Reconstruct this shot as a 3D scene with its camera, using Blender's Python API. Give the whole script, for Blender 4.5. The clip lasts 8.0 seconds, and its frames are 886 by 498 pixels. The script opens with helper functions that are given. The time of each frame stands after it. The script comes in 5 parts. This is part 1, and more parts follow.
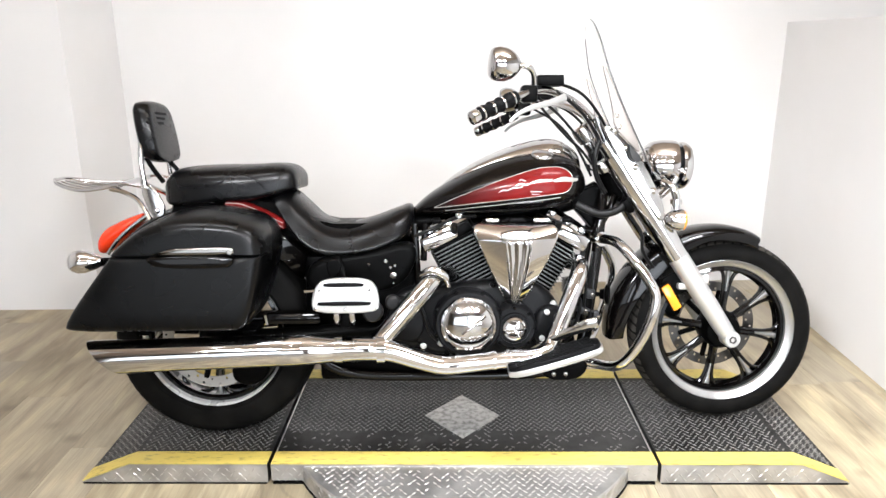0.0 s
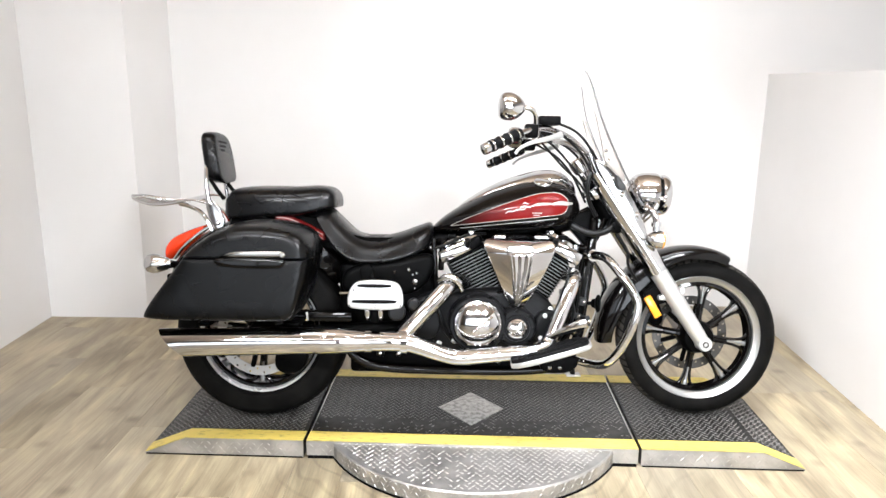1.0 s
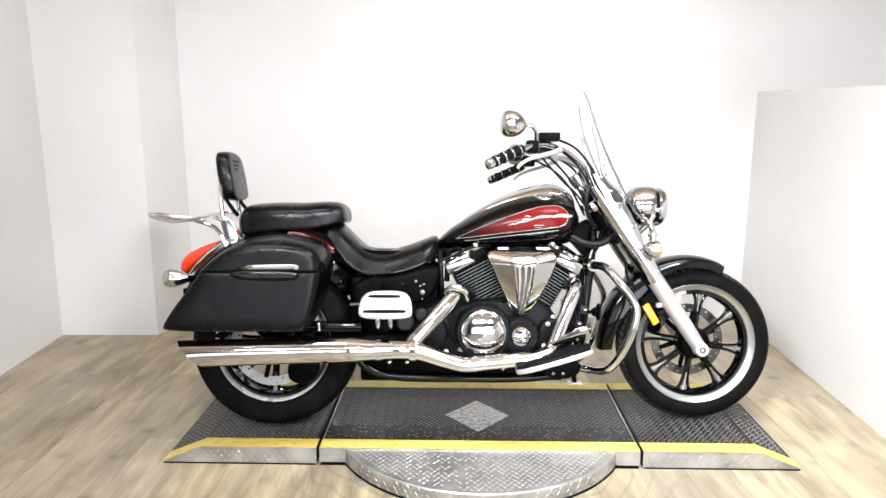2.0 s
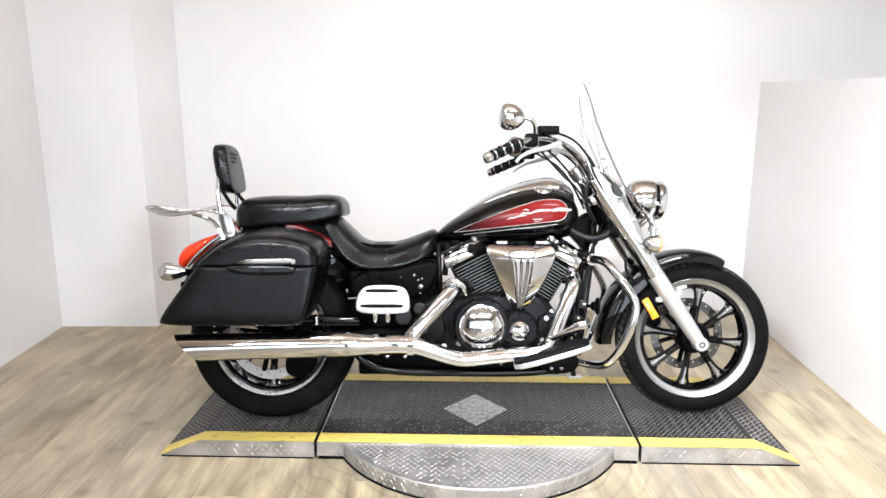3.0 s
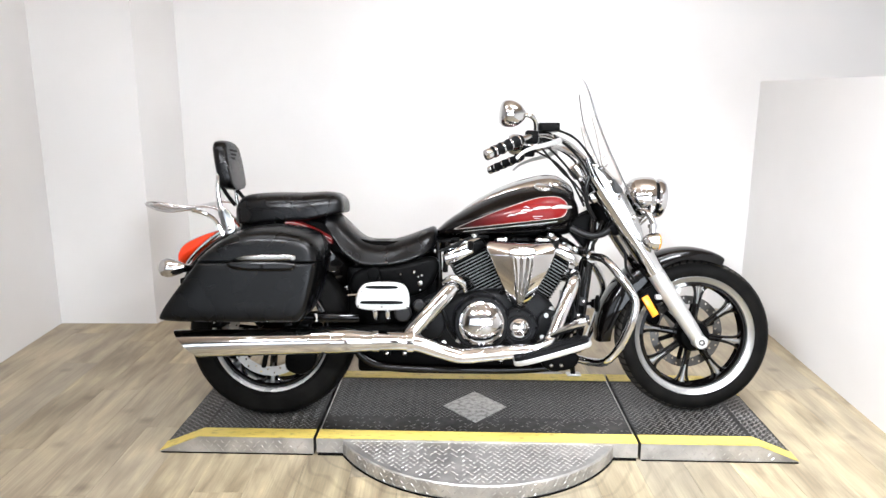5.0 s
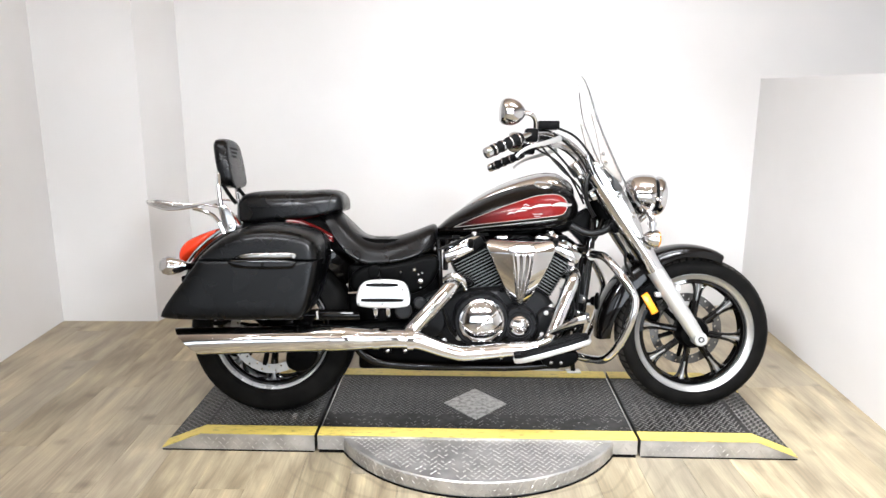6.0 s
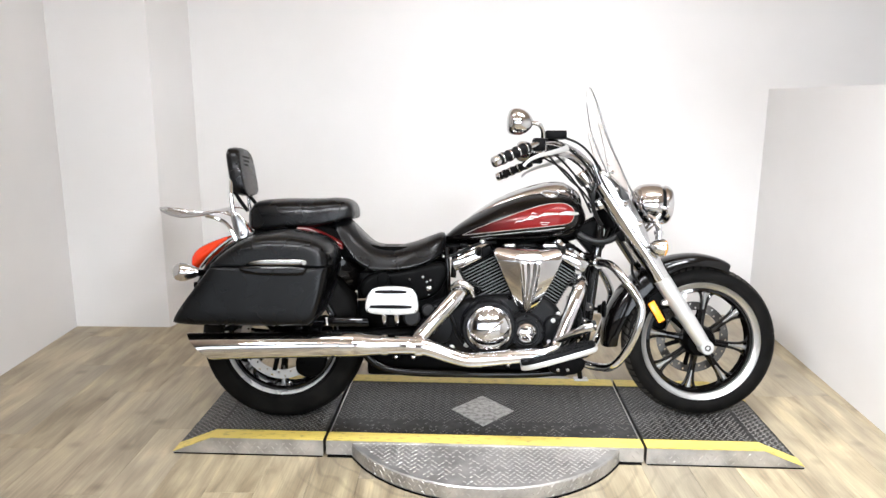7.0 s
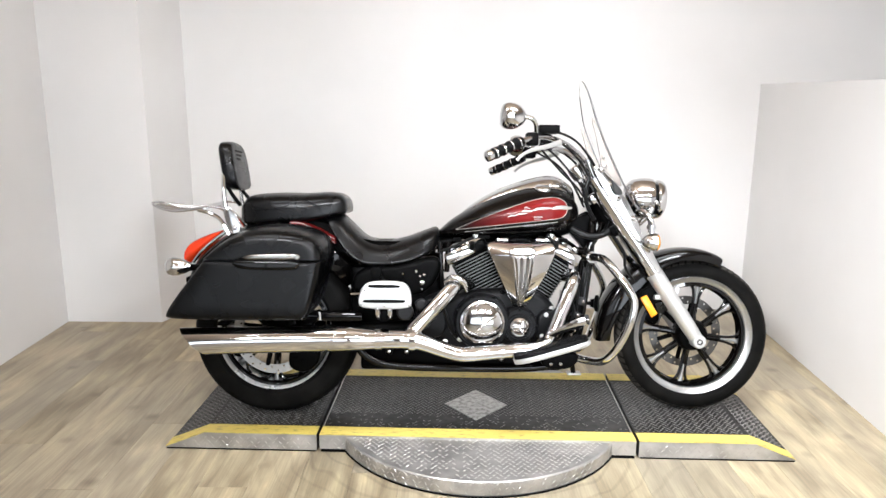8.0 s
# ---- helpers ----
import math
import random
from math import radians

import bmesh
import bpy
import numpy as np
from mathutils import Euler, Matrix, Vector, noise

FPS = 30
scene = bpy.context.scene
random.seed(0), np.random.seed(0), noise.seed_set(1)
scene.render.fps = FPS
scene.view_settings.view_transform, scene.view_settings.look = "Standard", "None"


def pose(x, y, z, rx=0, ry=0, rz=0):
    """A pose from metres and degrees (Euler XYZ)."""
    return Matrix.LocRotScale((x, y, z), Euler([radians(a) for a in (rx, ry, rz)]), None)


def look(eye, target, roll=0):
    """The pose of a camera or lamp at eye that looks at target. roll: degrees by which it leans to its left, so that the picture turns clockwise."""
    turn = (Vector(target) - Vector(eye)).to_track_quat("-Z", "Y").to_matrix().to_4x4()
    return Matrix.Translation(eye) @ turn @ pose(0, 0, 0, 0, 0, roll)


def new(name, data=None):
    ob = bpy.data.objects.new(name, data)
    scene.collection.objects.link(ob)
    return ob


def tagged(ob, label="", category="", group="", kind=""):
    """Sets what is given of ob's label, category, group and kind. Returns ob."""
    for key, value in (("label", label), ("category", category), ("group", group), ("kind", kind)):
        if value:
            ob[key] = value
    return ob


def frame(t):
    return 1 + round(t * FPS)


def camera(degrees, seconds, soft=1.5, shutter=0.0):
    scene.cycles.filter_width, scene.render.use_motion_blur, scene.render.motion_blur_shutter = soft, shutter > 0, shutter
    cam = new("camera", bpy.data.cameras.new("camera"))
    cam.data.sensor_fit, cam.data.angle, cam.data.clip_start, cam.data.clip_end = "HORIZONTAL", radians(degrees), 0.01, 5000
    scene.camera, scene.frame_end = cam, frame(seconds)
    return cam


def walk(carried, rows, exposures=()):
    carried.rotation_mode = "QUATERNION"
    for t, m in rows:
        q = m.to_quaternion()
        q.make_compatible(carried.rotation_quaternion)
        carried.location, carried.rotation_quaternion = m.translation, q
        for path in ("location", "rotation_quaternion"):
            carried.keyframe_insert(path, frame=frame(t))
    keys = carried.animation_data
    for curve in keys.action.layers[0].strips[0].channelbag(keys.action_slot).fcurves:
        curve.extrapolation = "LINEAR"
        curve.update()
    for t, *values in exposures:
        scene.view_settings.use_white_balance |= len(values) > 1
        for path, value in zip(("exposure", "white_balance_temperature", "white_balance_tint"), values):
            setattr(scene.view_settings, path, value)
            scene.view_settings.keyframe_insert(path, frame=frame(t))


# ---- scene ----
cam = camera(64.3, 8.0)
PATH = [
    (0, (-0.145, -2.218, 1.35), (-0.113, -0.3, 0.786), -0.3),
    (0.5, (-0.12, -2.471, 1.36), (-0.128, -0.538, 0.848), 1.0),
    (1, (-0.163, -2.638, 1.36), (-0.164, -0.691, 0.905), 0.7),
    (1.5, (-0.22, -2.741, 1.365), (-0.175, -0.785, 0.946), -0.3),
    (1.7, (-0.214, -2.758, 1.348), (-0.193, -0.797, 0.955), -0.0),
    (3, (-0.182, -2.734, 1.368), (-0.181, -0.781, 0.939), 0.1),
    (3.5, (-0.184, -2.735, 1.366), (-0.181, -0.782, 0.933), -0.1),
    (4, (-0.186, -2.734, 1.362), (-0.17, -0.783, 0.921), 0.0),
    (4.5, (-0.188, -2.735, 1.357), (-0.182, -0.782, 0.93), 0.3),
    (6, (-0.184, -2.744, 1.362), (-0.182, -0.793, 0.924), 0.2),
    (6.5, (-0.18, -2.762, 1.365), (-0.186, -0.807, 0.941), 0.2),
    (7, (-0.179, -2.777, 1.365), (-0.204, -0.82, 0.951), 0.3),
    (7.5, (-0.177, -2.783, 1.361), (-0.197, -0.829, 0.937), 0.5),
    (8, (-0.18, -2.778, 1.362), (-0.185, -0.824, 0.935), 0.4),
]
EXPOSURES = [(0.0, -0.10, 5900, 9), (1.5, -0.06, 5870, 9), (3.0, -0.06, 5780, 9), (4.5, -0.09, 5780, 9), (6.0, -0.16, 5830, 9), (7.0, -0.23, 5850, 9), (8.0, -0.27, 5880, 9)]
walk(cam, [(t, look(eye, target, roll)) for t, eye, target, roll in PATH], EXPOSURES)

# ---- light ----
PLATE = 0.068      # height of the turntable's top over the floor
LEAN_BIKE = -8.5   # the motorcycle leans away on its side stand
CEIL = 3.0

world = bpy.data.worlds.new("world")
scene.world = world
world.use_nodes = True
world.node_tree.nodes["Background"].inputs[0].default_value = (1.0, 0.95, 0.88, 1)
world.node_tree.nodes["Background"].inputs[1].default_value = 0.1


def area(name, m, sx, sy, watts, color):
    data = bpy.data.lights.new(name, "AREA")
    data.shape, data.size, data.size_y, data.energy, data.color = "RECTANGLE", sx, sy, watts, color
    ob = new(name, data)
    ob.matrix_world = m
    return ob


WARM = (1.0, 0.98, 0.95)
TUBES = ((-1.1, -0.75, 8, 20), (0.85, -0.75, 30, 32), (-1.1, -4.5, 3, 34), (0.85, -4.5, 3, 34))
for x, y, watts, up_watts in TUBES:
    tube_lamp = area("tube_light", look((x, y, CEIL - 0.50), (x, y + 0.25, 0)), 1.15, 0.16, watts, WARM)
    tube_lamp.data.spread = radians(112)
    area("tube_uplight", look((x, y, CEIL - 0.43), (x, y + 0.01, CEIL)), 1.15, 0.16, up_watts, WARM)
FLOODS = ((-1.6, (1.66, 0.55, 0.75), 44), (0.0, (0.3, 0.8, 0.3), 14), (1.6, (-1.84, 1.45, 0.9), 28))
for x, aim, watts in FLOODS:
    flood = area("flood_light", look((x, -3.7, CEIL - 0.2), aim), 0.7, 0.35, watts, (1.0, 0.955, 0.91))
    flood.data.spread = radians(62)
# fill lamps behind the camera, set in two made-up windows to light walls and chrome
FILL_WINDOWS = ((-1.65, 23), (1.65, 78))
for x, watts in FILL_WINDOWS:
    fill_lamp = area("window_daylight", look((x, -5.54, 1.1), (x, 0.0, 1.05)), 3.0, 1.76, watts, (1.0, 0.995, 0.985))
    fill_lamp.data.spread = radians(120)


# ---- materials ----
def material(name, base, rough=0.5, metal=0.0, coat=0.0, spec=0.5):
    mat = bpy.data.materials.new(name)
    mat.use_nodes = True
    b = mat.node_tree.nodes["Principled BSDF"]
    b.inputs["Base Color"].default_value = (*base, 1)
    b.inputs["Roughness"].default_value = rough
    b.inputs["Metallic"].default_value = metal
    b.inputs["Coat Weight"].default_value = coat
    b.inputs["Coat Roughness"].default_value = 0.04
    b.inputs["Specular IOR Level"].default_value = spec
    return mat


def node(mat, kind, **inputs):
    n = mat.node_tree.nodes.new(kind)
    for key, value in inputs.items():
        n.inputs[key.replace("_", " ")].default_value = value
    return n


def link(mat, a, b):
    mat.node_tree.links.new(a, b)


def bsdf(mat):
    return mat.node_tree.nodes["Principled BSDF"]


def coords(mat, scale=(1, 1, 1), where="Object"):
    tex = mat.node_tree.nodes.new("ShaderNodeTexCoord")
    mp = mat.node_tree.nodes.new("ShaderNodeMapping")
    mp.inputs["Scale"].default_value = scale
    link(mat, tex.outputs[where], mp.inputs["Vector"])
    return mp.outputs["Vector"]


def vary(mat, scale, low, high, socket="Roughness", stretch=(1, 1, 1), detail=4.0):
    """Noise that drives roughness or another plain number between low and high."""
    n = node(mat, "ShaderNodeTexNoise", Scale=scale, Detail=detail)
    link(mat, coords(mat, stretch), n.inputs["Vector"])
    r = node(mat, "ShaderNodeMapRange", From_Min=0.3, From_Max=0.7, To_Min=low, To_Max=high)
    link(mat, n.outputs["Fac"], r.inputs["Value"])
    link(mat, r.outputs["Result"], bsdf(mat).inputs[socket])


def tint(mat, scale, a, b, stretch=(1, 1, 1), detail=5.0, lo=0.35, hi=0.65):
    """Noise between two base colours."""
    n = node(mat, "ShaderNodeTexNoise", Scale=scale, Detail=detail)
    link(mat, coords(mat, stretch), n.inputs["Vector"])
    ramp = mat.node_tree.nodes.new("ShaderNodeValToRGB")
    ramp.color_ramp.elements[0].position, ramp.color_ramp.elements[1].position = lo, hi
    ramp.color_ramp.elements[0].color, ramp.color_ramp.elements[1].color = (*a, 1), (*b, 1)
    link(mat, n.outputs["Fac"], ramp.inputs["Fac"])
    link(mat, ramp.outputs["Color"], bsdf(mat).inputs["Base Color"])
    return ramp


def relief(mat, scale, strength, distance=0.001, stretch=(1, 1, 1), detail=3.0, cells=False):
    n = node(mat, "ShaderNodeTexVoronoi" if cells else "ShaderNodeTexNoise", Scale=scale)
    link(mat, coords(mat, stretch), n.inputs["Vector"])
    bump = node(mat, "ShaderNodeBump", Strength=strength, Distance=distance)
    link(mat, n.outputs["Distance" if cells else "Fac"], bump.inputs["Height"])
    link(mat, bump.outputs["Normal"], bsdf(mat).inputs["Normal"])


CHROME = material("chrome", (0.60, 0.60, 0.605), 0.05, 1.0)
vary(CHROME, 9, 0.03, 0.10)
POLISH = material("polished_plate", (0.56, 0.56, 0.56), 0.14, 1.0)
vary(POLISH, 14, 0.10, 0.2)
SILVER = material("satin_silver", (0.56, 0.56, 0.55), 0.40, 0.75)
vary(SILVER, 30, 0.34, 0.48)
ALU = material("machined_aluminium", (0.42, 0.42, 0.415), 0.34, 0.9)
vary(ALU, 12, 0.34, 0.44)
GLOSS = material("gloss_black_paint", (0.0016, 0.0013, 0.0012), 0.25, 0.0, 0.45, 0.05)
ENGINE = material("engine_black", (0.0012, 0.0012, 0.0012), 0.34, 0.0, 0.0, 0.035)
vary(ENGINE, 40, 0.26, 0.48)
CASE = material("satin_engine_case", (0.004, 0.004, 0.0043), 0.34, 0.0, 0.0, 0.12)
vary(CASE, 60, 0.32, 0.48)
FIN_EDGE = material("polished_fin", (0.13, 0.13, 0.128), 0.38, 1.0)
LEATHER = material("black_bag_leather", (0.0010, 0.0010, 0.0010), 0.36, 0.0, 0.0, 0.22)
vary(LEATHER, 7, 0.22, 0.34)
relief(LEATHER, 260, 0.22, 0.0006, cells=True)
VINYL = material("black_seat_vinyl", (0.0014, 0.0014, 0.0016), 0.30, 0.0, 0.0, 0.23)
vary(VINYL, 9, 0.20, 0.34)
relief(VINYL, 420, 0.18, 0.0004, cells=True)
RUBBER = material("tyre_rubber", (0.004, 0.0038, 0.0036), 0.62, 0.0, 0.0, 0.06)
tint(RUBBER, 14, (0.0022, 0.0021, 0.002), (0.0058, 0.0055, 0.005))
TREAD = material("dusty_tread_rubber", (0.022, 0.020, 0.018), 0.7, 0.0, 0.0, 0.15)
tint(TREAD, 40, (0.014, 0.0128, 0.011), (0.040, 0.036, 0.031))
RUBBER_PAD = material("black_rubber", (0.0035, 0.0035, 0.0037), 0.5, 0.0, 0.0, 0.06)
PLASTIC = material("grey_black_plastic", (0.016, 0.016, 0.017), 0.45, 0.0, 0.0, 0.3)
CABLE = material("black_cable", (0.003, 0.003, 0.003), 0.4, 0.0, 0.0, 0.2)
RED = material("red_paint", (0.13, 0.006, 0.006), 0.3, 0.0, 0.4, 0.2)
RED_LENS = material("red_lens", (0.80, 0.045, 0.006), 0.12, 0.0, 0.15, 0.3)
bsdf(RED_LENS).inputs["Transmission Weight"].default_value = 0.25
AMBER = material("amber_lens", (0.85, 0.30, 0.01), 0.15, 0.0, 0.6)
PIN = material("silver_pinstripe", (0.36, 0.35, 0.33), 0.35, 0.5)
DARK = material("dark_recess", (0.006, 0.006, 0.006), 0.6)
STRAP = material("tan_toned_strap", (0.20, 0.182, 0.165), 0.32, 0.85)
vary(STRAP, 20, 0.32, 0.46)
LATCH_METAL = material("greyed_chrome", (0.27, 0.26, 0.245), 0.16, 1.0)
BRIGHT_RIM = material("brightened_rim", (0.80, 0.80, 0.79), 0.40, 0.55)
vary(BRIGHT_RIM, 14, 0.24, 0.36)
DISC = material("brake_disc_steel", (0.10, 0.097, 0.092), 0.30, 1.0)
BRAKE_STEEL = material("bare_disc_steel", (0.42, 0.42, 0.41), 0.36, 0.9)
MACHINED = material("machined_spoke_face", (0.24, 0.24, 0.235), 0.36, 0.9)
GLASS = material("lamp_glass", (0.95, 0.96, 0.97), 0.02)
bsdf(GLASS).inputs["Transmission Weight"].default_value = 1.0
ACRYLIC = material("clear_acrylic", (0.975, 0.973, 0.968), 0.0)
bsdf(ACRYLIC).inputs["Transmission Weight"].default_value = 1.0
bsdf(ACRYLIC).inputs["IOR"].default_value = 1.15

WALL = material("white_wall_paint", (0.72, 0.71, 0.70), 0.55)
tint(WALL, 0.8, (0.655, 0.645, 0.635), (0.73, 0.722, 0.716), detail=9.0)
relief(WALL, 160, 0.06, 0.001)
CEILING = material("tan_ceiling", (0.46, 0.39, 0.31), 0.8)
tint(CEILING, 2.0, (0.60, 0.475, 0.365), (0.68, 0.545, 0.425))
DIM = material("unseen_dark_wall", (0.10, 0.09, 0.08), 0.7)
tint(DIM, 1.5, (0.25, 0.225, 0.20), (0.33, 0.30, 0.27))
WHITE_METAL = material("white_enamel", (0.8, 0.8, 0.78), 0.4)
SUBFLOOR = material("subfloor", (0.05, 0.04, 0.032), 0.8)
YELLOW = material("yellow_tape", (0.72, 0.50, 0.035), 0.5)
tint(YELLOW, 26, (0.36, 0.29, 0.08), (0.70, 0.56, 0.13), (1, 3, 1), 8, 0.28, 0.46)
STEEL = material("tread_plate_steel", (0.42, 0.41, 0.39), 0.36, 0.7)
tint(STEEL, 9, (0.32, 0.313, 0.30), (0.51, 0.50, 0.48))
vary(STEEL, 20, 0.28, 0.5)
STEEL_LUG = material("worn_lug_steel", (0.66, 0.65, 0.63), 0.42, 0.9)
SIDE_LUG = material("darkened_lug_steel", (0.46, 0.45, 0.43), 0.46, 0.9)
LUG_BLACK = material("worn_lit_black_lug", (0.20, 0.196, 0.188), 0.38, 0.7)
MAT_BLACK = material("black_tread_plate", (0.035, 0.034, 0.033), 0.42, 0.0, 0.0, 0.28)
tint(MAT_BLACK, 5, (0.008, 0.0078, 0.0074), (0.026, 0.0252, 0.0243))
vary(MAT_BLACK, 30, 0.34, 0.55)

PLANK = material("vinyl_plank", (0.4, 0.3, 0.2), 0.42)


def plank_nodes(mat):
    """Printed oak planks: a tone a plank, long streaks, knots, grey washes, and ring-shaped scuffs round the turntable."""
    t = mat.node_tree
    info = t.nodes.new("ShaderNodeObjectInfo")
    geo = t.nodes.new("ShaderNodeNewGeometry")
    shift = node(mat, "ShaderNodeVectorMath")
    shift.operation = "MULTIPLY_ADD"
    comb = t.nodes.new("ShaderNodeCombineXYZ")
    mul = node(mat, "ShaderNodeMath")
    mul.operation, mul.inputs[1].default_value = "MULTIPLY", 37.0
    link(mat, info.outputs["Random"], mul.inputs[0])
    for k in range(3):
        link(mat, mul.outputs[0], comb.inputs[k])
    shift.inputs[1].default_value = (15.0, 3.0, 1.0)
    link(mat, geo.outputs["Position"], shift.inputs[0])
    link(mat, comb.outputs[0], shift.inputs[2])
    broad = node(mat, "ShaderNodeTexNoise", Scale=1.0, Detail=5.0, Distortion=0.45)
    link(mat, shift.outputs[0], broad.inputs["Vector"])
    fine_at = node(mat, "ShaderNodeVectorMath")
    fine_at.operation = "MULTIPLY"
    fine_at.inputs[1].default_value = (10.0, 1.3, 1.0)
    link(mat, shift.outputs[0], fine_at.inputs[0])
    fine = node(mat, "ShaderNodeTexNoise", Scale=1.0, Detail=6.0)
    link(mat, fine_at.outputs[0], fine.inputs["Vector"])
    ramp = t.nodes.new("ShaderNodeValToRGB")
    e = ramp.color_ramp.elements
    e[0].position, e[0].color = 0.34, (0.235, 0.190, 0.122, 1)
    e[1].position, e[1].color = 0.68, (0.50, 0.425, 0.265, 1)
    for at, c in ((0.44, (0.310, 0.257, 0.166, 1)), (0.55, (0.385, 0.323, 0.212, 1)), (0.64, (0.445, 0.376, 0.240, 1))):
        n = e.new(at)
        n.color = c
    link(mat, broad.outputs["Fac"], ramp.inputs["Fac"])
    tone = node(mat, "ShaderNodeMapRange", To_Min=0.84, To_Max=1.14)
    link(mat, info.outputs["Random"], tone.inputs["Value"])
    grain = node(mat, "ShaderNodeMapRange", From_Min=0.28, From_Max=0.72, To_Min=0.83, To_Max=1.15)
    link(mat, fine.outputs["Fac"], grain.inputs["Value"])
    both = node(mat, "ShaderNodeMath")
    both.operation = "MULTIPLY"
    link(mat, tone.outputs[0], both.inputs[0])
    link(mat, grain.outputs[0], both.inputs[1])
    # scuffs left by the swinging ends of the turntable
    off = node(mat, "ShaderNodeVectorMath")
    off.operation = "DISTANCE"
    off.inputs[1].default_value = (-0.045, 0.0, 0.0)
    link(mat, geo.outputs["Position"], off.inputs[0])
    wave = node(mat, "ShaderNodeMath")
    wave.operation, wave.inputs[1].default_value = "MULTIPLY", 75.0
    link(mat, off.outputs["Value"], wave.inputs[0])
    patch = node(mat, "ShaderNodeTexNoise", Scale=2.2, Detail=2.0)
    link(mat, geo.outputs["Position"], patch.inputs["Vector"])
    add = node(mat, "ShaderNodeMath")
    add.operation = "MULTIPLY_ADD"
    add.inputs[1].default_value = 26.0
    link(mat, patch.outputs["Fac"], add.inputs[0])
    link(mat, wave.outputs[0], add.inputs[2])
    sine = node(mat, "ShaderNodeMath")
    sine.operation = "SINE"
    link(mat, add.outputs[0], sine.inputs[0])
    line = node(mat, "ShaderNodeMapRange", From_Min=0.70, From_Max=1.0, To_Min=1.0, To_Max=0.78)
    link(mat, sine.outputs[0], line.inputs["Value"])
    band = node(mat, "ShaderNodeMapRange", From_Min=0.62, From_Max=1.0, To_Min=1.0, To_Max=0.0)
    link(mat, off.outputs["Value"], band.inputs["Value"])
    mixl = node(mat, "ShaderNodeMix")
    mixl.data_type = "FLOAT"
    mixl.inputs[2].default_value = 1.0
    link(mat, band.outputs[0], mixl.inputs[0])
    link(mat, line.outputs[0], mixl.inputs[3])
    worn = node(mat, "ShaderNodeMapRange", From_Min=0.35, From_Max=0.65, To_Min=0.86, To_Max=1.08)
    link(mat, patch.outputs["Fac"], worn.inputs["Value"])
    fourth = node(mat, "ShaderNodeMath")
    fourth.operation = "MULTIPLY"
    link(mat, both.outputs[0], fourth.inputs[0])
    link(mat, worn.outputs[0], fourth.inputs[1])
    third = node(mat, "ShaderNodeMath")
    third.operation = "MULTIPLY"
    link(mat, fourth.outputs[0], third.inputs[0])
    link(mat, mixl.outputs[0], third.inputs[1])
    # knots: small dark ovals along the grain
    knot_at = node(mat, "ShaderNodeVectorMath")
    knot_at.operation = "MULTIPLY"
    knot_at.inputs[1].default_value = (0.34, 1.9, 1.0)
    link(mat, shift.outputs[0], knot_at.inputs[0])
    cell = node(mat, "ShaderNodeTexVoronoi", Scale=0.9)
    link(mat, knot_at.outputs[0], cell.inputs["Vector"])
    knot = node(mat, "ShaderNodeMapRange", From_Min=0.04, From_Max=0.20, To_Min=0.62, To_Max=1.0)
    link(mat, cell.outputs["Distance"], knot.inputs["Value"])
    knotted = node(mat, "ShaderNodeMath")
    knotted.operation = "MULTIPLY"
    link(mat, third.outputs[0], knotted.inputs[0])
    link(mat, knot.outputs[0], knotted.inputs[1])
    third = knotted
    scale = node(mat, "ShaderNodeVectorMath")
    scale.operation = "SCALE"
    # some planks are greyer than others
    wash = node(mat, "ShaderNodeMath")
    wash.operation, wash.inputs[1].default_value = "MULTIPLY", 7.31
    link(mat, info.outputs["Random"], wash.inputs[0])
    part_of = node(mat, "ShaderNodeMath")
    part_of.operation = "FRACT"
    link(mat, wash.outputs[0], part_of.inputs[0])
    amount = node(mat, "ShaderNodeMapRange", From_Min=0.25, From_Max=1.0, To_Min=0.0, To_Max=0.60)
    link(mat, part_of.outputs[0], amount.inputs["Value"])
    hue = node(mat, "ShaderNodeMix")
    hue.data_type = "RGBA"
    hue.inputs[7].default_value = (0.33, 0.295, 0.232, 1)
    link(mat, amount.outputs[0], hue.inputs[0])
    link(mat, ramp.outputs["Color"], hue.inputs[6])
    link(mat, hue.outputs[2], scale.inputs[0])
    link(mat, third.outputs[0], scale.inputs["Scale"])
    link(mat, scale.outputs[0], bsdf(mat).inputs["Base Color"])
    rough = node(mat, "ShaderNodeMapRange", To_Min=0.34, To_Max=0.55)
    link(mat, fine.outputs["Fac"], rough.inputs["Value"])
    link(mat, rough.outputs[0], bsdf(mat).inputs["Roughness"])
    bump = node(mat, "ShaderNodeBump", Strength=0.15, Distance=0.001)
    link(mat, fine.outputs["Fac"], bump.inputs["Height"])
    link(mat, bump.outputs["Normal"], bsdf(mat).inputs["Normal"])


plank_nodes(PLANK)


def lamp_material(name, color, strength):
    mat = bpy.data.materials.new(name)
    mat.use_nodes = True
    b = bsdf(mat)
    b.inputs["Emission Color"].default_value = (*color, 1)
    b.inputs["Emission Strength"].default_value = strength
    return mat


DOWNLIGHT = lamp_material("downlight_glow", WARM, 40.0)


# ---- mesh helpers ----
def finish(name, bm, mat, parent=None, label="", angle=38):
    me = bpy.data.meshes.new(name)
    bmesh.ops.recalc_face_normals(bm, faces=bm.faces)
    bm.to_mesh(me)
    bm.free()
    for p in me.polygons:
        p.use_smooth = True
    me.set_sharp_from_angle(angle=radians(angle))
    me.materials.append(mat)
    ob = new(name, me)
    if parent:
        ob.parent = parent
    if label:
        tagged(ob, label)
    return ob


def part(name, bm, mat, parent, label=""):
    return finish(name, bm, mat, parent, label)


